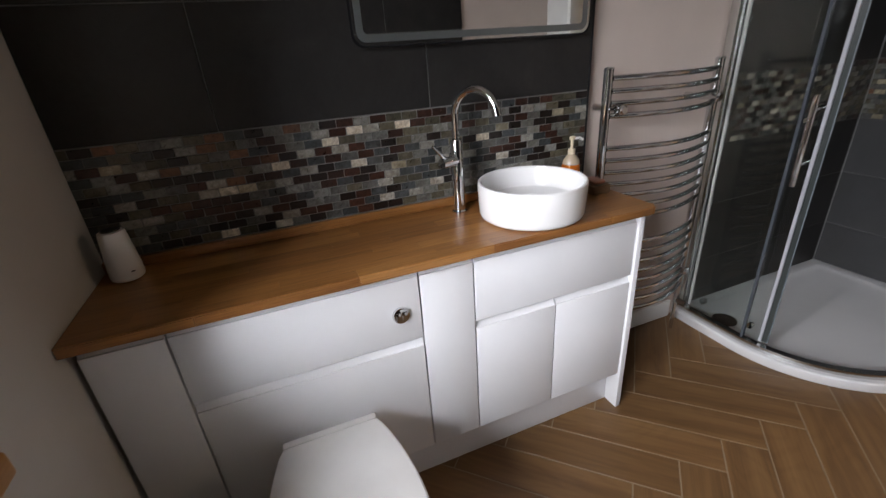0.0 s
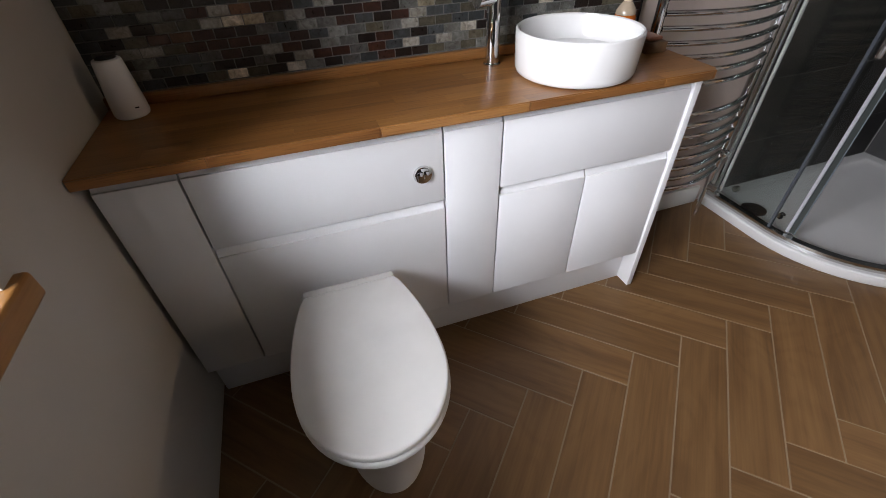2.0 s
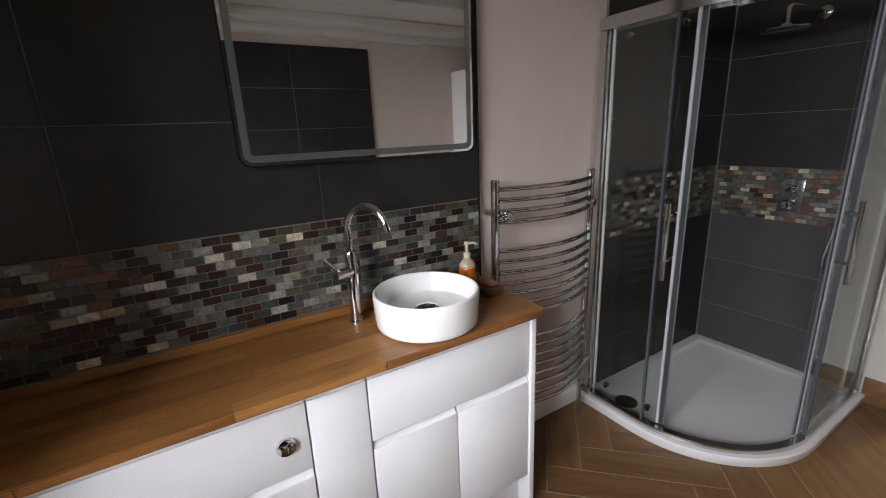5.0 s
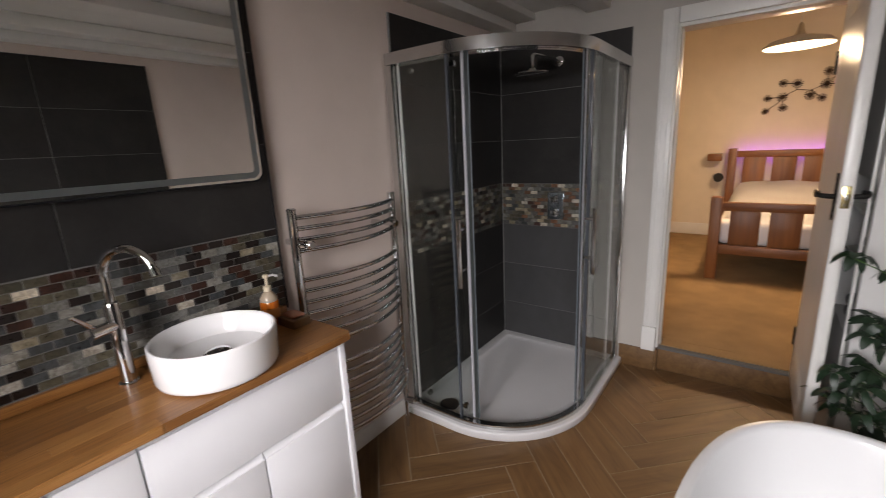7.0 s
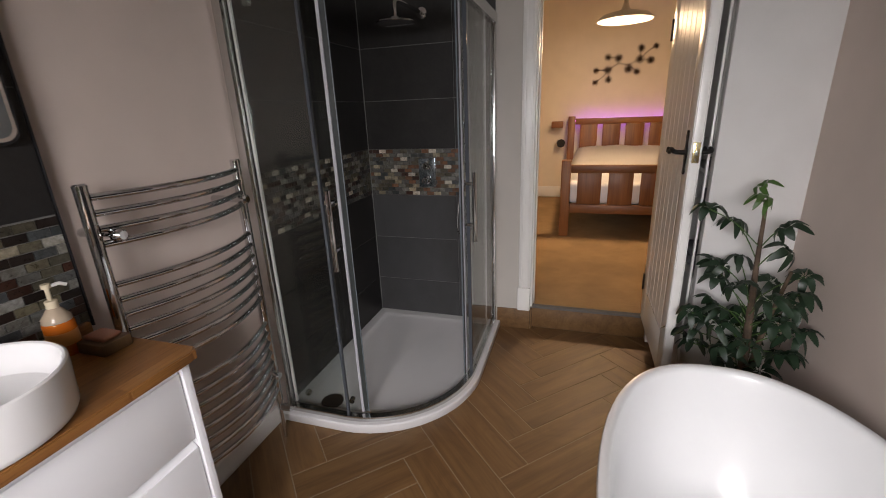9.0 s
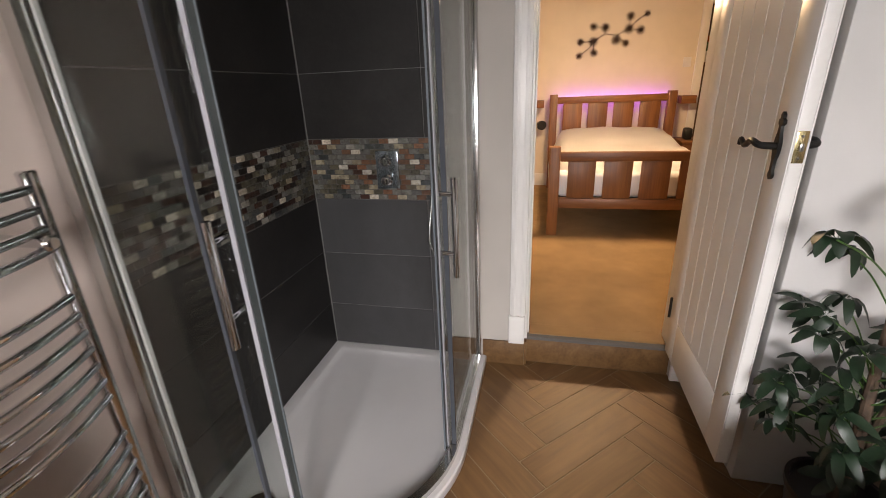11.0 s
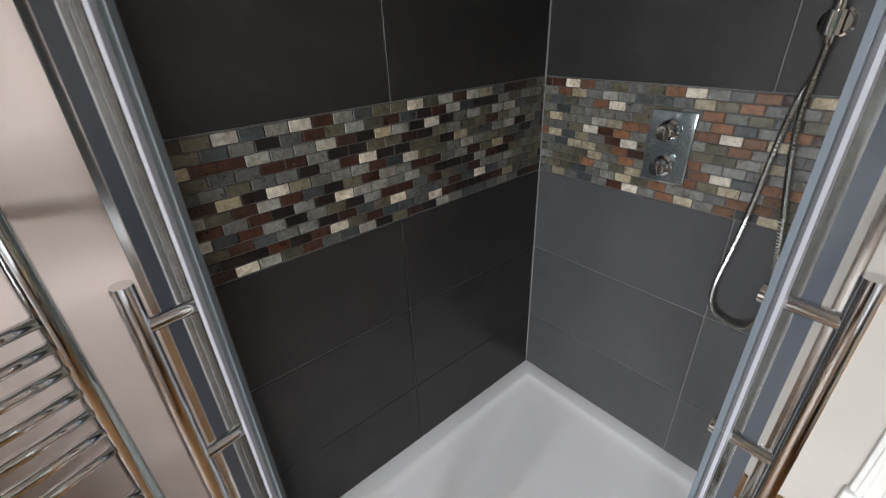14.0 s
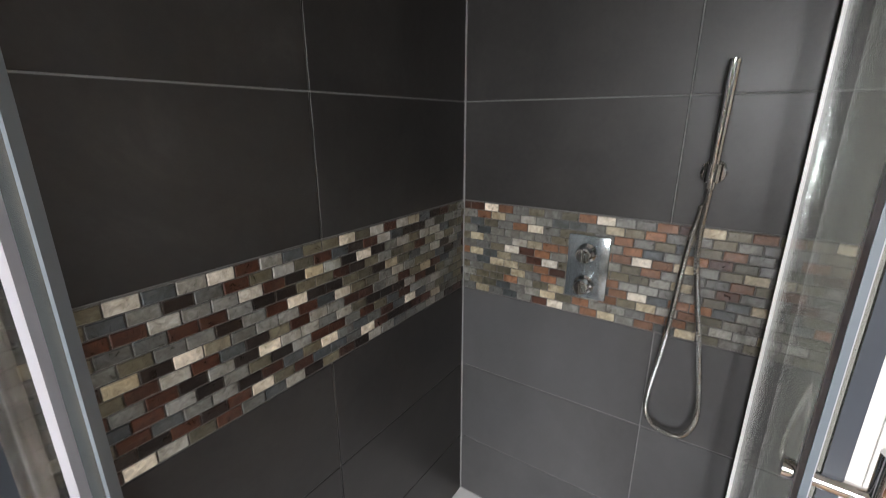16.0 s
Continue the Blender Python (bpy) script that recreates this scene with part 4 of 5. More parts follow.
tray = thing("shower_tray", "low white quadrant shower tray with a round waste", "shower tray", (2.7, 1.3, 0.0))
bm = bmesh.new()
R = AC[0] - SX0
rings(bm, [tray_loop(R - 0.004, 0.0), tray_loop(R, 0.006), tray_loop(R, 0.040), tray_loop(R - 0.006, 0.046), tray_loop(R - 0.075, 0.0465, 0.045), tray_loop(R - 0.088, 0.040, 0.056), tray_loop(R - 0.12, 0.030, 0.09), tray_loop(R - 0.35, 0.028, 0.3)])
part("tray_body", bm, TRAY, tray, smooth=40)
part("waste_cover", lathe(bmesh.new(), [(0.055, 0.0), (0.055, 0.006), (0.045, 0.010), (0.01, 0.011)], (2.195, 1.500, 0.030), 32), RUBBER, tray, "dark round waste cover")

enc = thing("shower_enclosure", "curved clear glass shower enclosure with chrome frame, doors open", "shower enclosure", (2.7, 1.3, 0.047))
FR, FZ0, FZ1 = 0.508, 0.047, 1.905


def strip(line, out, t, z0, z1, side=1):
    """A band of thickness t that follows a line of plan points, from z0 to z1."""
    pts = [Vector((p[0], p[1])) for p in line]
    a, b = [], []
    for i, p in enumerate(pts):
        d = (pts[min(i + 1, len(pts) - 1)] - pts[max(i - 1, 0)]).normalized()
        n = Vector((d.y, -d.x))
        a.append(p + n * out)
        b.append(p + n * (out - t))
    bm = bmesh.new()
    loops = [[(*p, z0), (*p, z1), (*q, z1), (*q, z0)] for p, q in zip(a, b)]
    return rings(bm, loops)


full = shower_line(FR, 0, 28, 0.002)
part("top_rail", strip(full, -0.022, -0.044, FZ1 - 0.052, FZ1), SATIN, enc, "satin silver curved top rail")
part("rail_lip", strip(full, -0.024, -0.0015, FZ1 - 0.060, FZ1 - 0.0525), CHROME, enc)
part("bottom_rail", strip(full, -0.016, -0.032, FZ0, FZ0 + 0.024), SATIN, enc, "satin silver curved bottom rail")
part("wall_profile", boxed(AC[0] - FR - 0.018, AC[0] - FR + 0.018, SY1 - 0.038, SY1, FZ0 + 0.025, FZ1 - 0.053, bevel=0.003), SATIN, enc, "silver wall profile")
part("wall_profile", boxed(SX1 - 0.034, SX1, AC[1] - FR - 0.016, AC[1] - FR + 0.016, FZ0 + 0.025, FZ1 - 0.053, bevel=0.003), SATIN, enc, "silver wall profile")


def along(line, s0, s1, n=24):
    """The stretch of a plan line between two distances from its start."""
    pts = [Vector((p[0], p[1])) for p in line]
    marks = [0.0]
    for p, q in zip(pts, pts[1:]):
        marks.append(marks[-1] + (q - p).length)
    out = []
    for k in range(n + 1):
        s = s0 + (s1 - s0) * k / n
        i = max(j for j in range(len(marks) - 1) if marks[j] <= s + 1e-9)
        out.append(pts[i].lerp(pts[i + 1], (s - marks[i]) / (marks[i + 1] - marks[i])))
    return out, marks[-1]


_, LENGTH = along(full, 0, 0.1)
GZ0, GZ1 = FZ0 + 0.026, FZ1 - 0.053
flat_left, flat_right = SY1 - AC[1], SX1 - AC[0]


def glass(name, line, s0, s1, off, parent):
    path, _ = along(line, s0, s1)
    g = part(name, strip([(*p, 0) for p in path], off, 0.006, GZ0, GZ1), GLASS, parent, "clear toughened glass")
    g.visible_shadow = False
    return path


outer, inner = full, shower_line(FR - 0.022, 0, 28, 0.002)
glass("fixed_panel", outer, 0.036, flat_left + 0.02, 0.004, enc)
glass("fixed_panel", outer, LENGTH - flat_right - 0.02, LENGTH - 0.034, 0.004, enc)
p, _ = along(outer, flat_left + 0.021, flat_left + 0.031, 2)
part("panel_edge", strip([(*q, 0) for q in p], 0.008, 0.016, GZ0, GZ1), GLASS_EDGE, enc)
p, _ = along(outer, LENGTH - flat_right - 0.031, LENGTH - flat_right - 0.021, 2)
part("panel_edge", strip([(*q, 0) for q in p], 0.008, 0.016, GZ0, GZ1), GLASS_EDGE, enc)
_, ILEN = along(inner, 0, 0.1)
doors = ((0.045, flat_left + 0.088, 1), (ILEN - flat_right - 0.045, ILEN - 0.15, -1))
for s0, s1, lead in doors:
    leaf = part("sliding_door", strip([(*q, 0) for q in along(inner, s0, s1)[0]], 0.003, 0.006, GZ0 + 0.004, GZ1), GLASS, enc, "curved sliding glass door")
    leaf.visible_shadow = False
    e = s1 if lead > 0 else s0
    p, _ = along(inner, e - 0.006, e + 0.006, 2)
    part("lead_edge", strip([(*q, 0) for q in p], 0.006, 0.012, GZ0 + 0.004, GZ1), SEAL, leaf, "pale leading edge seal")
    p, _ = along(inner, e + lead * 0.0295, e + lead * 0.0260, 1)
    part("seal_fin", strip([(*q, 0) for q in p], 0.003, 0.006, GZ0 + 0.004, GZ1), SEAL_FIN, leaf, "bluish clear seal fin")
    p, _ = along(inner, e + lead * 0.0255, e + lead * 0.0065, 1)
    part("seal_web", strip([(*q, 0) for q in p], 0.002, 0.003, GZ0 + 0.004, GZ1), SEAL_WEB, leaf, "dark clear plastic seal")
    b = s0 if lead > 0 else s1
    p, _ = along(inner, b - 0.003, b + 0.006, 2)
    part("rear_edge", strip([(*q, 0) for q in p], 0.006, 0.012, GZ0 + 0.004, GZ1), WHITE_PLASTIC, leaf)
    h = e - (0.023 if lead > 0 else -0.012)
    (q0, q1), _ = along(inner, h, h + 0.01, 1)
    t = (q1 - q0).normalized()
    nrm = Vector((t.y, -t.x))
    o = q0 + nrm * 0.056
    hd_ = part("door_handle", tube(bmesh.new(), [(*o, 0.806), (*o, 1.138)], 0.0105, 14), CHROME, leaf, "chrome bar handle")
    for z in (0.888, 1.086):
        part("standoff", tube(bmesh.new(), [(*(o - nrm * 0.004), z), (*(q0 - nrm * 0.009), z)], 0.0085, 12), CHROME, hd_)
        part("inner_knob", tube(bmesh.new(), [(*(q0 - nrm * 0.007), z), (*(q0 - nrm * 0.017), z)], 0.011, 14), CHROME, hd_)
    for s in (s0 + 0.06, s1 - 0.06):
        (r0, r1), _ = along(inner, s, s + 0.01, 1)
        t2 = (r1 - r0).normalized()
        m2 = Vector((t2.y, -t2.x))
        for z in (GZ0 + 0.045, GZ1 - 0.03):
            part("roller", tube(bmesh.new(), [(*(r0 - m2 * 0.010), z), (*(r0 - m2 * 0.030), z)], 0.014, 16), CHROME, leaf)

# valve, head, hand shower
vy, vz = 1.287, 1.040
xt = Matrix.Rotation(radians(-90), 3, "Y")
val = thing("shower_valve", "square chrome thermostatic valve with two knobs", "shower valve", (TILE_SE, vy, vz))
part("plate", boxed(TILE_SE - 0.010, TILE_SE - 0.0015, vy - 0.056, vy + 0.056, vz - 0.090, vz + 0.090, bevel=0.003), VALVE_PLATE, val, "smoky chrome wall plate")
for z in (vz + 0.045, vz - 0.045):
    k = part("knob", lathe(bmesh.new(), [(0.026, 0.0), (0.026, 0.012), (0.020, 0.016), (0.020, 0.046), (0.017, 0.050), (0.008, 0.051)], (TILE_SE - 0.0102, vy, z), 32, xt), CHROME, val)
    part("lever", tube(bmesh.new(), [(TILE_SE - 0.045, vy, z), (TILE_SE - 0.047, vy - 0.028, z + 0.010)], 0.005, 10), CHROME, k)

hy, hz = 1.275, 1.945
sh = thing("rain_shower", "round chrome rain shower head on a bent wall arm", "shower head", (TILE_SE, hy, hz))
part("wall_flange", lathe(bmesh.new(), [(0.030, 0.0), (0.030, 0.008), (0.016, 0.016)], (TILE_SE - 0.001, hy, hz), 28, xt), CHROME, sh)
arm = smooth_line([(TILE_SE - 0.01, hy, hz), (TILE_SE - 0.20, hy + 0.01, hz + 0.002), (TILE_SE - 0.33, hy + 0.02, hz), (TILE_SE - 0.355, hy + 0.02, hz - 0.03), (TILE_SE - 0.357, hy + 0.02, hz - 0.075)], 6)
part("arm", tube(bmesh.new(), arm, 0.0105, 14), CHROME, sh)
hc = (TILE_SE - 0.357, hy + 0.02, hz - 0.105)
part("rose", lathe(bmesh.new(), [(0.098, 0.0), (0.100, 0.003), (0.098, 0.007), (0.03, 0.014), (0.018, 0.030)], hc, 40), CHROME, sh)

ky = 1.030
hs = thing("hand_shower", "slim chrome hand shower in a wall bracket with hose", "hand shower", (TILE_SE, ky, 1.31))
part("bracket", lathe(bmesh.new(), [(0.026, 0.0), (0.026, 0.010), (0.012, 0.014), (0.012, 0.045)], (TILE_SE - 0.001, ky, 1.318), 28, xt), CHROME, hs)
part("holder", tube(bmesh.new(), [(TILE_SE - 0.052, ky + 0.001, 1.300), (TILE_SE - 0.052, ky, 1.338)], 0.018, 18), CHROME, hs)
part("holder_knob", lathe(bmesh.new(), [(0.020, 0.0), (0.024, 0.004), (0.024, 0.012), (0.019, 0.016)], (TILE_SE - 0.040, ky, 1.318), 28, xt), CHROME, hs, "round chrome holder disc")
part("wand", tube(bmesh.new(), [(TILE_SE - 0.050, ky, 1.285), (TILE_SE - 0.053, ky, 1.37), (TILE_SE - 0.062, ky - 0.004, 1.545)], [0.009, 0.0115, 0.0125], 18), CHROME, hs)
hose = smooth_line([(TILE_SE - 0.050, ky, 1.285), (TILE_SE - 0.050, ky + 0.002, 1.13), (TILE_SE - 0.050, ky - 0.035, 0.90), (TILE_SE - 0.048, ky - 0.056, 0.74), (TILE_SE - 0.045, ky - 0.046, 0.668), (TILE_SE - 0.042, ky - 0.015, 0.636),
                    (TILE_SE - 0.040, ky + 0.040, 0.650), (TILE_SE - 0.040, ky + 0.060, 0.715), (TILE_SE - 0.040, ky + 0.040, 0.90), (TILE_SE - 0.034, ky + 0.025, 1.13), (TILE_SE - 0.020, ky + 0.012, 1.22), (TILE_SE - 0.004, ky + 0.010, 1.235)], 10)
hose = [a.lerp(b, k / 5) for a, b in zip(hose, hose[1:]) for k in range(5)]
part("hose", tube(bmesh.new(), hose, [0.0074 if k % 2 else 0.0058 for k in range(len(hose))], 8), STEEL, hs, "ribbed steel shower hose")

# ---- freestanding bath ----
BXC, BYC, BHX, BHY, BZ = 1.345, -0.088, 0.715, 0.386, 0.58


def oval(sx, sy, z, n=64, p=2.35, slope=0.0):
    out = []
    for i in range(n):
        a = 2 * math.pi * i / n
        cx, cy = math.cos(a), math.sin(a)
        out.append((BXC + sx * math.copysign(abs(cx) ** (2 / p), cx), BYC + sy * math.copysign(abs(cy) ** (2 / p), cy), z + slope * abs(cx) ** 3))
    return out


bath = thing("bathtub", "white oval freestanding bath with a thin rim", "bath", (BXC, BYC, 0.0))
bm = bmesh.new()
rings(bm, [oval(BHX - 0.20, BHY - 0.09, 0.0), oval(BHX - 0.17, BHY - 0.07, 0.03), oval(BHX - 0.10, BHY - 0.045, 0.20), oval(BHX - 0.03, BHY - 0.015, 0.42), oval(BHX - 0.003, BHY - 0.002, BZ - 0.03), oval(BHX, BHY, BZ - 0.012),
           oval(BHX - 0.003, BHY - 0.003, BZ - 0.002), oval(BHX - 0.012, BHY - 0.012, BZ), oval(BHX - 0.024, BHY - 0.024, BZ - 0.003), oval(BHX - 0.031, BHY - 0.031, BZ - 0.016),
           oval(BHX - 0.055, BHY - 0.045, 0.42), oval(BHX - 0.12, BHY - 0.075, 0.22), oval(BHX - 0.20, BHY - 0.12, 0.13), oval(BHX - 0.32, BHY - 0.20, 0.11), oval(0.10, 0.05, 0.105)])
part("shell", bm, ACRYLIC, bath, smooth=50)
part("waste", lathe(bmesh.new(), [(0.034, 0), (0.034, 0.003), (0.02, 0.005)], (BXC, BYC, 0.1055), 24), CHROME, bath)

# ---- plant behind the bath ----
PX, PY = 2.43, -0.315
plant = thing("umbrella_plant", "leafy dark green umbrella plant in a dark pot", "plant", (PX, PY, 0.0))
part("pot", lathe(bmesh.new(), [(0.085, 0.0), (0.092, 0.01), (0.118, 0.22), (0.124, 0.225), (0.124, 0.245), (0.112, 0.245), (0.108, 0.215), (0.02, 0.214)], (PX, PY, 0.0), 32), plain("dark_glazed_pot", (0.035, 0.03, 0.028), 0.3), plant, "dark glazed pot")
stem = smooth_line([(PX, PY, 0.20), (PX - 0.008, PY + 0.004, 0.42), (PX + 0.004, PY + 0.01, 0.62), (PX + 0.006, PY + 0.02, 0.82), (PX, PY + 0.03, 1.06)], 5)
part("trunk", tube(bmesh.new(), stem, [0.020 - 0.015 * i / len(stem) for i in range(len(stem))], 10), BARK, plant, "brown woody stem")
stem2 = smooth_line([(PX + 0.01, PY - 0.02, 0.20), (PX + 0.02, PY - 0.05, 0.50), (PX - 0.02, PY - 0.085, 0.80)], 5)
part("trunk", tube(bmesh.new(), stem2, [0.014 - 0.009 * i / len(stem2) for i in range(len(stem2))], 8), BARK, plant)


def palmate(rnd, size, droop):
    """A whorl of seven to nine leaflets round the tip of a stalk, at its own origin."""
    bm = bmesh.new()
    n = rnd.choice((6, 7, 8))
    for k in range(n):
        a = 2 * math.pi * (k + rnd.uniform(-0.15, 0.15)) / n
        ln, wd = size * rnd.uniform(0.75, 1.1), size * rnd.uniform(0.17, 0.23)
        d, s = Vector((math.cos(a), math.sin(a), 0)), Vector((-math.sin(a), math.cos(a), 0))
        rows = []
        for t, w in ((0.0, 0.04), (0.14, 0.06), (0.22, 0.35), (0.38, 0.85), (0.58, 1.0), (0.78, 0.86), (0.92, 0.55), (1.0, 0.08)):
            z = -ln * droop * t ** 1.6 + 0.02 * math.sin(t * 3)
            c = d * (ln * t * (1 - 0.18 * droop * t)) + Vector((0, 0, z))
            rows.append([c - s * wd * w + Vector((0, 0, wd * w * 0.28)), c, c + s * wd * w + Vector((0, 0, wd * w * 0.28))])
        vs = [[bm.verts.new(p) for p in r] for r in rows]
        for r, q in zip(vs, vs[1:]):
            for i in (0, 1):
                bm.faces.new((r[i], r[i + 1], q[i + 1], q[i]))
    return bm


rnd = random.Random(11)
leaf_meshes = []
for i in range(7):
    me = finish(palmate(rnd, 0.076 if i < 5 else 0.058, (0.4, 0.55, 0.7, 0.5, 0.8, 0.5, 0.7)[i]), "leaf", 60)
    me.materials.append(LEAF if i < 5 else LEAF_NEW)
    leaf_meshes.append(me)
spots = []
for i in range(38):
    h = 0.32 + 0.36 * (i / 37) ** 0.95
    a = i * 2.399963 + rnd.uniform(-0.3, 0.3)
    reach = (0.225 - 0.08 * max(0, (h - 0.62) / 0.14)) * rnd.uniform(0.45, 1.08)
    spots.append((h, a, reach, rnd.randrange(5)))
spots += [(1.06, 0.4, 0.03, 5), (1.00, 2.6, 0.10, 6), (0.90, 4.4, 0.07, 1), (0.90, 1.9, 0.22, 3), (0.84, 0.4, 0.15, 2), (0.82, 3.4, 0.12, 4)]
for h, a, reach, kind_ in spots:
    root = Vector((PX + 0.004, PY + 0.012 + 0.02 * (h - 0.5), h - 0.02))
    tip = root + Vector((math.cos(a) * reach, math.sin(a) * reach, 0.05 + 0.10 * reach / 0.2 * (1 if h > 0.6 else 0.4)))
    tip.y = max(tip.y, SOUTH + 0.055)
    tip.x = min(tip.x, BX - 0.06)
    mid = root.lerp(tip, 0.5) + Vector((0, 0, 0.02))
    stalk = part("stalk", tube(bmesh.new(), smooth_line([root, mid, tip], 3), 0.0022, 5), LEAF_NEW, plant)
    lf = new("leaf", leaf_meshes[kind_])
    lf.parent = plant
    lf.location = tip - plant.location
    lf.rotation_euler = (rnd.uniform(-0.35, 0.35) - 0.45 * math.sin(a), rnd.uniform(-0.35, 0.35) + 0.45 * math.cos(a), rnd.uniform(0, 6.28))

# ---- bedroom things ----
HX, FX, BYL, BYR = 6.76, 4.94, 0.475, -0.800
bed = thing("bed", "stained pine double bed with slatted ends", "bed", ((HX + FX) / 2, (BYL + BYR) / 2, BED_FLOOR))
Z = BED_FLOOR
for x, ztop in ((HX, 1.265), (FX, 0.912)):
    for y in (BYL, BYR):
        part("post", boxed(x - 0.044, x + 0.044, y - 0.044, y + 0.044, Z, ztop, bevel=0.006), PINE_Z, bed)
for x, t, b0, b1 in ((HX, 1.235, 1.16, 0.60), (FX, 0.866, 0.792, 0.402)):
    part("top_rail", boxed(x - 0.026, x + 0.026, BYR + 0.045, BYL - 0.045, b0, t, bevel=0.005), PINE_Y, bed)
    part("bottom_rail", boxed(x - 0.024, x + 0.024, BYR + 0.045, BYL - 0.045, b1, b1 + 0.085, bevel=0.005), PINE_Y, bed)
    w, g = 0.2155, 0.0646
    for i in range(4):
        y = BYL - 0.045 - g - i * (w + g)
        part("slat", boxed(x - 0.012, x + 0.012, y - w, y, b1 + 0.086, b0 - 0.001, bevel=0.003), PINE_Z, bed)
for y in (BYL, BYR):
    part("side_rail", boxed(FX + 0.041, HX - 0.041, y - 0.018, y + 0.018, 0.42, 0.55, bevel=0.004), plain("stained_pine_side", (0.28, 0.115, 0.035), 0.42, vary=0.15), bed)
part("bed_base", boxed(FX + 0.03, HX - 0.03, BYR + 0.02, BYL - 0.02, 0.44, 0.480), DARK_PLASTIC, bed, "dark slatted base")
solid("mattress", boxed(FX + 0.032, HX - 0.03, BYR + 0.025, BYL - 0.025, 0.481, 0.70, bevel=0.05, segments=4), LINEN, "white mattress on the pine bed", "mattress")
bm = bmesh.new()
loops = []
NX, NY = 30, 28
for i in range(NX + 1):
    u = i / NX
    x = FX + 0.045 + (HX - FX - 0.12) * u
    row = []
    for j in range(NY + 1):
        v = j / NY
        y = BYR - 0.075 + (BYL - BYR + 0.11) * v
        edge = min(v, 1 - v)
        drop = 0.30 * max(0, 1 - edge / 0.10) ** 1.7
        head = 0.11 * max(0, (u - 0.62) / 0.38) ** 0.6 * max(0, 1 - ((v - 0.5) / 0.48) ** 8)
        foot = 0.10 * max(0, 1 - u / 0.06)
        z = 0.757 + 0.022 * (1 - (2 * v - 1) ** 4) + head - drop - foot + 0.016 * noise.noise((x * 4, y * 4, 0.3)) + 0.006 * noise.noise((x * 14, y * 14, 1.7))
        row.append((x, y, z))
    loops.append(row)
rings(bm, loops, closed=False, cap0=False, cap1=False)
bmesh.ops.solidify(bm, geom=list(bm.faces), thickness=0.03)
solid("duvet", bm, LINEN, "white crumpled duvet and pillows on the bed", "duvet", smooth=80)
led = thing("light_strip", "purple led strip glowing behind the headboard", "led strip", (HX + 0.05, -0.15, 1.22))
part("strip", boxed(HX + 0.060, HX + 0.072, BYR + 0.02, BYL - 0.02, 1.198, 1.212), LED, led)

pl = thing("pendant_lamp", "lit shallow white dish pendant lamp", "pendant lamp", (5.1, 0.05, 2.05))
part("shade", lathe(bmesh.new(), [(0.232, 0.0), (0.236, 0.003), (0.232, 0.010), (0.19, 0.045), (0.09, 0.070), (0.045, 0.078), (0.030, 0.10), (0.014, 0.165), (0.008, 0.17)], (5.1, 0.05, 2.098), 48), plain("pale_grey_enamel", (0.62, 0.60, 0.55), 0.4), pl)
part("diffuser", lathe(bmesh.new(), [(0.05, -0.004), (0.226, 0.0), (0.226, 0.003)], (5.1, 0.05, 2.0945), 48), SHADE_GLOW, pl, "glowing white diffuser")
part("cord", tube(bmesh.new(), [(5.1, 0.05, 2.269), (5.1, 0.05, BED_CEIL)], 0.004, 8), WHITE_PLASTIC, pl)
part("ceiling_rose", lathe(bmesh.new(), [(0.045, 0.0), (0.045, 0.02)], (5.1, 0.05, BED_CEIL - 0.0205), 24), WHITE_PLASTIC, pl)

art = thing("wall_art", "dark metal branch wall art with round flowers", "wall art", (BED_EAST - 0.03, -0.1, 1.9))
AY, AZ = lambda c: 0.215 - (c - 253) * 0.00291, lambda c: 1.671 + (207 - c) * 0.00249
FLOWERS = [(255, 150, 14), (300, 90, 15), (343, 97, 17), (302, 150, 17), (308, 197, 15), (253, 207, 13), (385, 150, 18), (420, 165, 14), (428, 108, 18), (470, 115, 16), (430, 57, 16), (487, 52, 12)]
for cx, cz, r in FLOWERS:
    R_ = r * 0.0029
    bm = bmesh.new()
    for k in range(14):
        a = 2 * math.pi * k / 14
        b = a + 0.30
        c0 = Vector((BED_EAST - 0.030, AY(cx), AZ(cz)))
        vs = [bm.verts.new(c0 + Vector((dx, R_ * rr * math.cos(t), R_ * rr * math.sin(t)))) for dx, rr, t in ((-0.012, 0.1, a), (-0.012, 0.1, b), (0.004, 1.0, b - 0.05), (0.006, 1.05, (a + b) / 2), (0.004, 1.0, a + 0.05))]
        bm.faces.new(vs)
    bmesh.ops.solidify(bm, geom=list(bm.faces), thickness=0.002)
    fl = part("flower", bm, BRONZE, art)
    part("flower_centre", lathe(bmesh.new(), [(R_ * 0.5, 0.0), (R_ * 0.45, 0.012), (R_ * 0.2, 0.018)], (BED_EAST - 0.032, AY(cx), AZ(cz)), 14, xt), BRONZE, fl)
for line in (((253, 207), (290, 175), (302, 150), (343, 122), (385, 130), (428, 108), (455, 75), (487, 52)), ((255, 150), (302, 150)), ((300, 90), (343, 97), (343, 122)), ((302, 150), (308, 197)), ((385, 130), (420, 165)), ((428, 108), (470, 115)), ((428, 108), (430, 57)), ((385, 130), (385, 150))):
    part("stem", tube(bmesh.new(), [(BED_EAST - 0.026, AY(a), AZ(b)) for a, b in line], 0.004, 6), BRONZE, art)
part("wall_fixing", tube(bmesh.new(), [(BED_EAST - 0.028, AY(385), AZ(130)), (BED_EAST, AY(385), AZ(130))], 0.006, 8), BRONZE, art)
part("wall_fixing", tube(bmesh.new(), [(BED_EAST - 0.028, AY(302), AZ(150)), (BED_EAST, AY(302), AZ(150))], 0.006, 8), BRONZE, art)

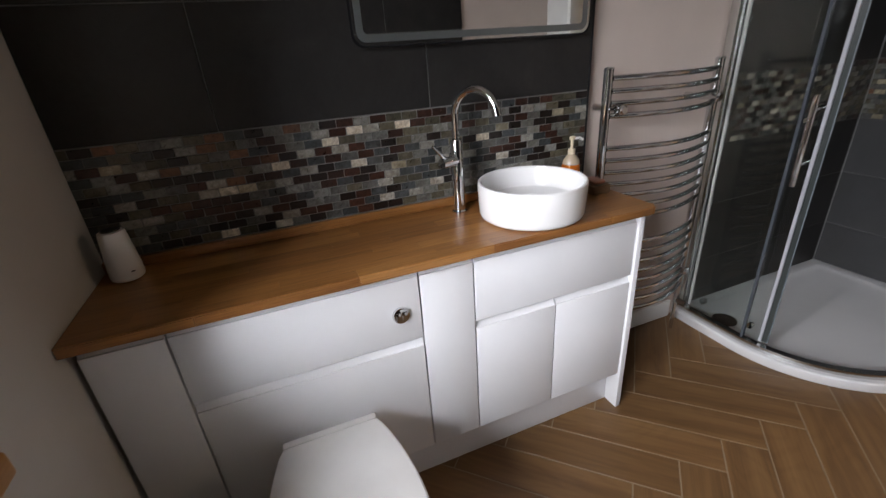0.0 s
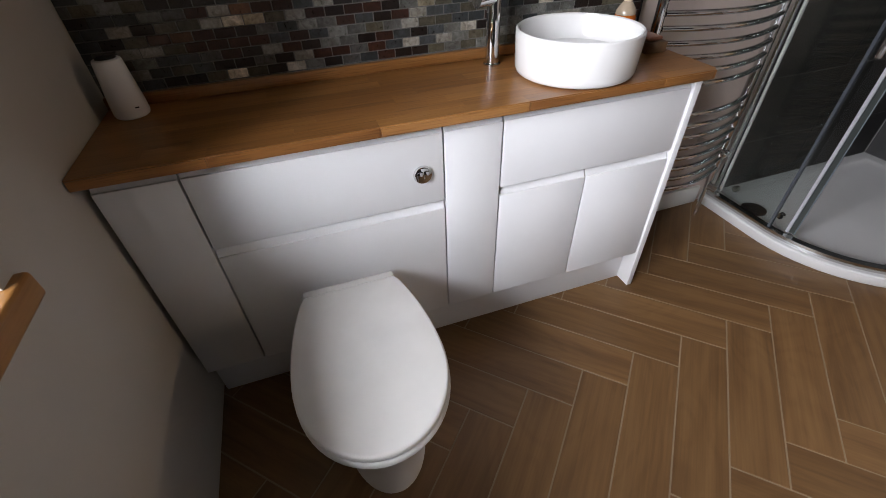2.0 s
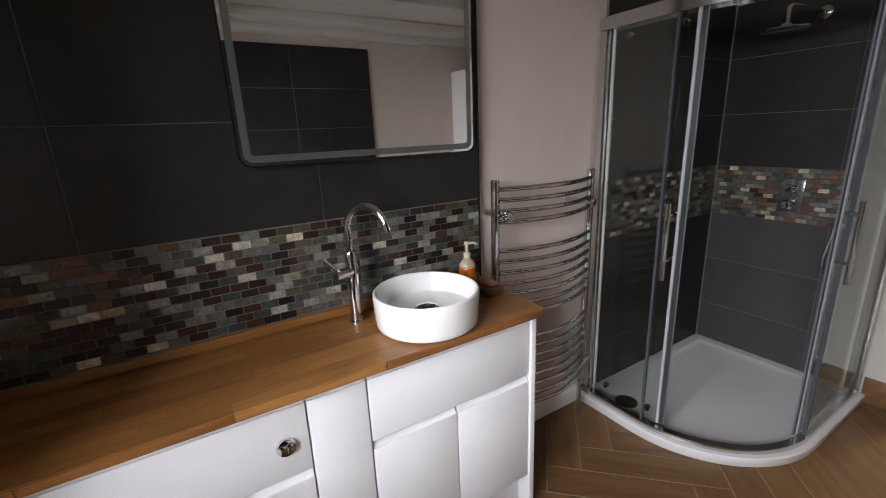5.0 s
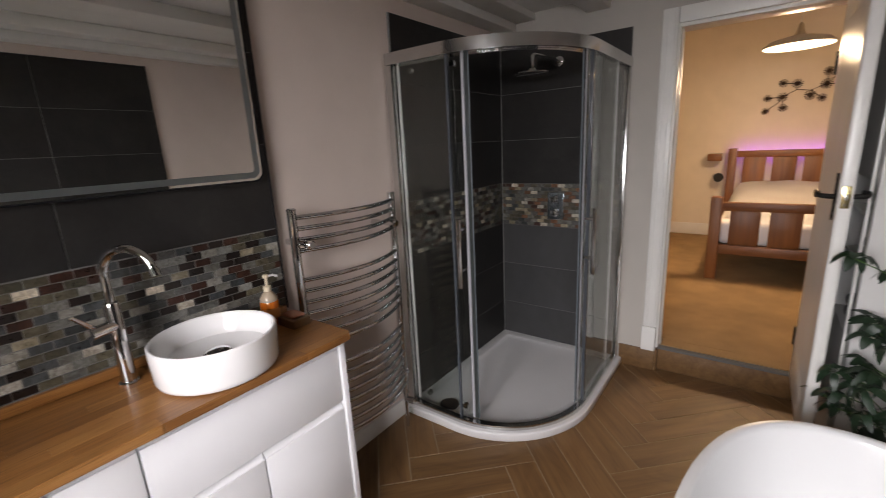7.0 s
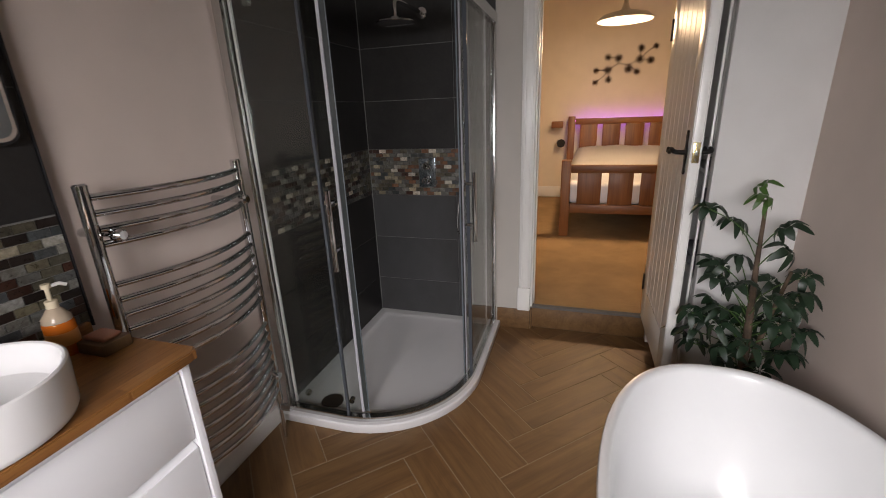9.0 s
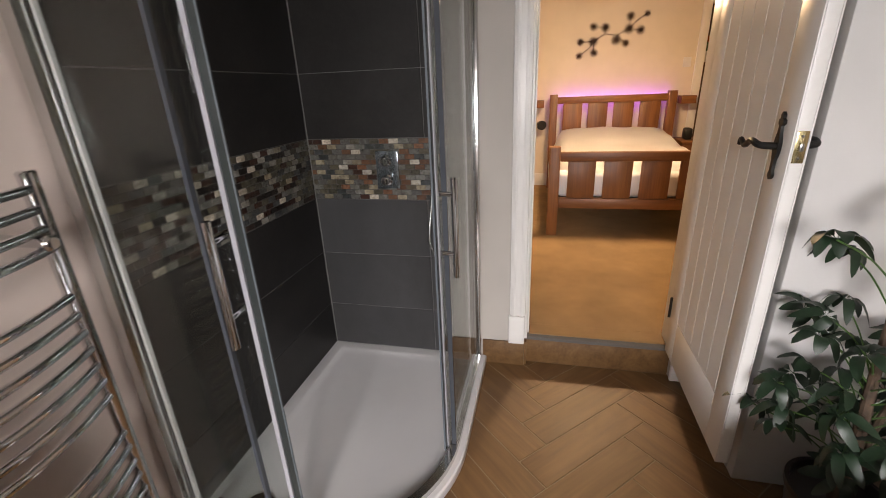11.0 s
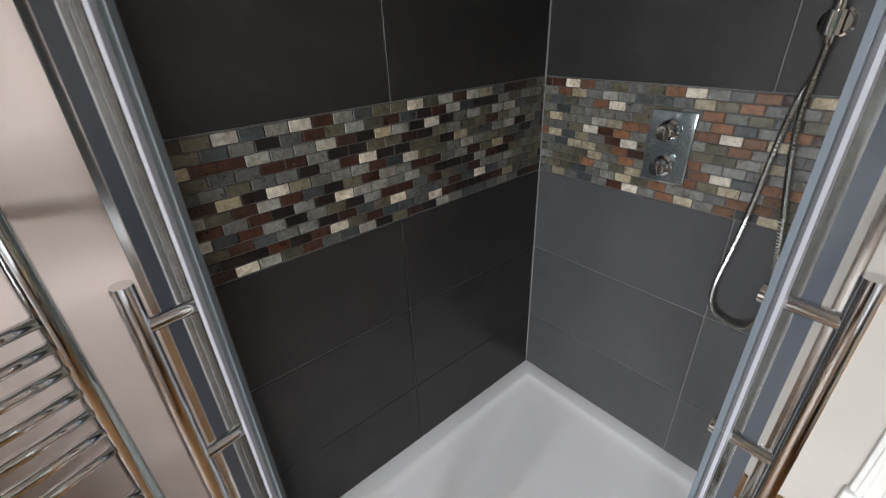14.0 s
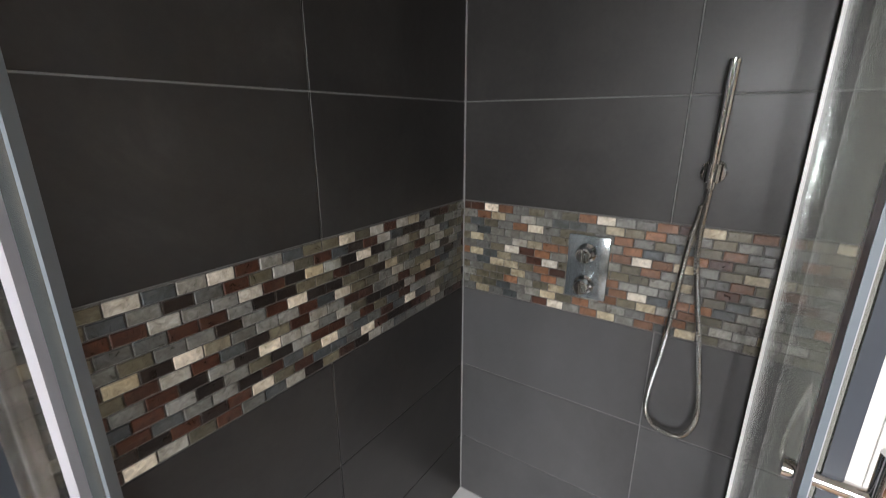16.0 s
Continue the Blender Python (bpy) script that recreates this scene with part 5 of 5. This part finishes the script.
for y in (0.66, -0.97):
    solid("bedside_shelf", boxed(BED_EAST - 0.16, BED_EAST, y - 0.075, y + 0.075, 1.12, 1.205, bevel=0.006), PINE_Y, "small brown wooden wall shelf beside the bed", "shelf", "shelves beside the bed")
rl = thing("reading_lamp", "small black wall reading lamp beside the bed", "wall lamp", (BED_EAST, 0.62, 0.93), "reading lamps")
part("wall_plate", lathe(bmesh.new(), [(0.04, 0), (0.04, 0.02)], (BED_EAST - 0.0005, 0.62, 0.90), 20, xt), DARK_PLASTIC, rl)
part("arm", tube(bmesh.new(), [(BED_EAST - 0.02, 0.62, 0.90), (BED_EAST - 0.07, 0.62, 0.93)], 0.006, 8), DARK_PLASTIC, rl)
part("head", tube(bmesh.new(), [(BED_EAST - 0.06, 0.63, 0.93), (BED_EAST - 0.15, 0.60, 0.92)], [0.035, 0.055], 20), DARK_PLASTIC, rl)
nt = thing("bedside_table", "brown wooden bedside table", "bedside table", (BED_EAST - 0.2, -1.0, Z), "tables beside the bed")
part("body", boxed(BED_EAST - 0.40, BED_EAST - 0.02, -1.20, -0.90, Z, 0.72, bevel=0.005), PINE_Z, nt)
part("top", boxed(BED_EAST - 0.42, BED_EAST - 0.019, -1.22, -0.885, 0.7205, 0.745, bevel=0.004), PINE_Y, nt)
solid("telephone", boxed(BED_EAST - 0.30, BED_EAST - 0.18, -1.02, -0.94, 0.7455, 0.87, bevel=0.02), DARK_PLASTIC, "black phone on the bedside table", "phone")
ls = thing("light_switch", "white square light switch on the bedroom wall", "switch", (BED_EAST, -0.93, 1.55))
part("plate", boxed(BED_EAST - 0.009, BED_EAST, -0.975, -0.895, 1.50, 1.60, bevel=0.003), WHITE_PLASTIC, ls)
part("rocker", boxed(BED_EAST - 0.013, BED_EAST - 0.0092, -0.947, -0.923, 1.535, 1.565, bevel=0.002), WHITE_PLASTIC, ls)

# ---- outside ----
bm = bmesh.new()
rings(bm, [[(-400, -400, -0.25), (400, -400, -0.25), (400, 400, -0.25), (-400, 400, -0.25)], [(-400, -400, -0.102), (400, -400, -0.102), (400, 400, -0.102), (-400, 400, -0.102)]])
solid("ground", bm, GRASS, "green lawn outside the window", "ground", kind=STRUCT)

# ---- pieces of walls and floor ----
tile_field(splash, "y", TILE_N, 0.010, JU, [1.197, 1.508, 1.819, 2.130, 2.168])
VANITY_STONES = ["......w..w....r..................", "......b.....r...w................", "......r.lr...b.....w.............", ".......rrsr.l..............bb....",
                 "....o.......r..r.......bwbsbl....", ".......wc..r.rr..c......r..l.r...", "b...gr.o..slbsw..........rls.....", "..........wr.r.r.r.....wbs.lr....",
                 "....o....o.lrlr......g.gcbgb.b...", "..c.....osrg.w..gr..l.r...rg.cv..", ".....lo.....lrw..wr....l.b...b...", ".bo..l.os..ogbrlr.....b.g..brv.b."]
mosaic_band(splash, "y", TILE_N - 0.0006, WEST, 1.374, WEST - 0.003, 0.8948, 0.0513, 0.02506, 0.55, VANITY_STONES, "gggllsssrrbbvvvg")
NJ, NZ = [2.125, 2.645, TILE_SE], [0.047, 0.294, 0.599, 0.892]
tile_field(shower_n, "y", TILE_SN, 0.010, NJ, NZ)
tile_field(shower_n, "y", TILE_SN, 0.010, NJ, [1.187, 1.482, 1.785, 2.098])
BACK_STONES = [".rw.vr..l.....l........", "....r.rw.....w.....c...", "..r..l.r..w.....w......", ".w.rlb...l.............", ".rgr.l.w...l...........", ".l.rlr.b..l.......c....",
               ".rc.wc.l...w...........", ".g..g.b.rw....bc.......", "l...rrl...vr.......l...", ".crrlg.wr.cl.wb........", ".....grv..r.b.l.bbl....", ".rvw..wrl...w.lr.c....."]
mosaic_band(shower_n, "y", TILE_SN - 0.0006, 2.125, TILE_SE, 2.1309, 0.894, 0.0488, 0.0243, 2.7, BACK_STONES, "rrbbbgggssvvvl")
EJ = [0.852, 1.100, TILE_SN]
# lower side-wall slabs: their brighter, lit look is painted in
tile_field(shower_e, "x", TILE_SE, 0.010, EJ, NZ, material=SLATE_SHEEN)
tile_field(shower_e, "x", TILE_SE, 0.010, EJ, [1.187, 1.482, 1.785, 2.068])
SIDE_STONES = ["...c.o.co.w.g..c..", ".....o.g..v.......", "...ol..o........l.", "....o.wo...o.c....", ".......o...o.c..g.", ".....lv....w......",
               ".....o.......w..g.", ".....owo.......g..", "................g.", ".....vgo...gw.g...", ".....o.c....l..o..", ".....og.wovg.gow.."]
mosaic_band(shower_e, "x", TILE_SE - 0.0006, 0.852, TILE_SN, 0.8608, 0.894, 0.0487, 0.0243, 1.3, SIDE_STONES, "gggglvvvvossrc")
for a, b in ((WEST, -0.02), (-0.02, 0.608), (0.608, 1.234), (1.234, 1.858)):
    for c, d in zip([0.02, 0.32, 0.62, 0.92, 1.22, 1.52, 1.815], [0.32, 0.62, 0.92, 1.22, 1.52, 1.815, 2.118]):
        piece("tile", slab(b - a - 0.003, 0.010, d - c - 0.003, SLATE, 0.0012), bath_tiles, ((a + b) / 2, SOUTH + 0.0065, (c + d) / 2))

# herringbone: tiles of 600 x 150 mm laid at 45 degrees
W, N = 0.147, 4
ORG = Vector((-0.0054, 1.336))


def cut_tile(m):
    """A tile trimmed along the walls, or nothing where it lies outside the room."""
    bm = bmesh.new()
    bm.from_mesh(plank_mesh)
    bmesh.ops.transform(bm, matrix=m, verts=bm.verts)
    for co, no in (((WEST - 0.01, 0, 0), (-1, 0, 0)), ((EAST + 0.03, 0, 0), (1, 0, 0)), ((0, SOUTH - 0.01, 0), (0, -1, 0)), ((0, NORTH + 0.01, 0), (0, 1, 0))):
        bmesh.ops.bisect_plane(bm, geom=list(bm.verts) + list(bm.edges) + list(bm.faces), plane_co=co, plane_no=no, clear_outer=True)
        bmesh.ops.holes_fill(bm, edges=[e for e in bm.edges if e.is_boundary], sides=0)
    if not bm.faces:
        bm.free()
        return None
    bmesh.ops.transform(bm, matrix=m.inverted(), verts=bm.verts)
    me = finish(bm, "floor_tile")
    me.materials.append(PLANK)
    return me


plank_mesh = slab(N * W - 0.0045, W - 0.0045, 0.008, PLANK, 0.001, "floor_tile")
for a in range(-40, 60):
    for m in range(-8, 9):
        for across in (False, True):
            if not across:
                u, v = a + 2 * N * m + N / 2, a + 0.5
            else:
                u, v = a + 0.5, a - 2 * N + 1 + 2 * N * m + N / 2
            x, y = ORG.x + (u + v) * W / math.sqrt(2), ORG.y + (v - u) * W / math.sqrt(2)
            if WEST - 0.28 < x < EAST + 0.30 and SOUTH - 0.28 < y < NORTH + 0.25:
                turn_z = radians(45) if across else radians(-45)
                mesh = plank_mesh
                if not (WEST + 0.26 < x < EAST - 0.24 and SOUTH + 0.26 < y < NORTH - 0.26):
                    mesh = cut_tile(Matrix.Translation((x, y, -0.004)) @ Matrix.Rotation(turn_z, 4, "Z"))
                if mesh:
                    piece("floor_tile", mesh, floor, (x, y, -0.004), turn_z)
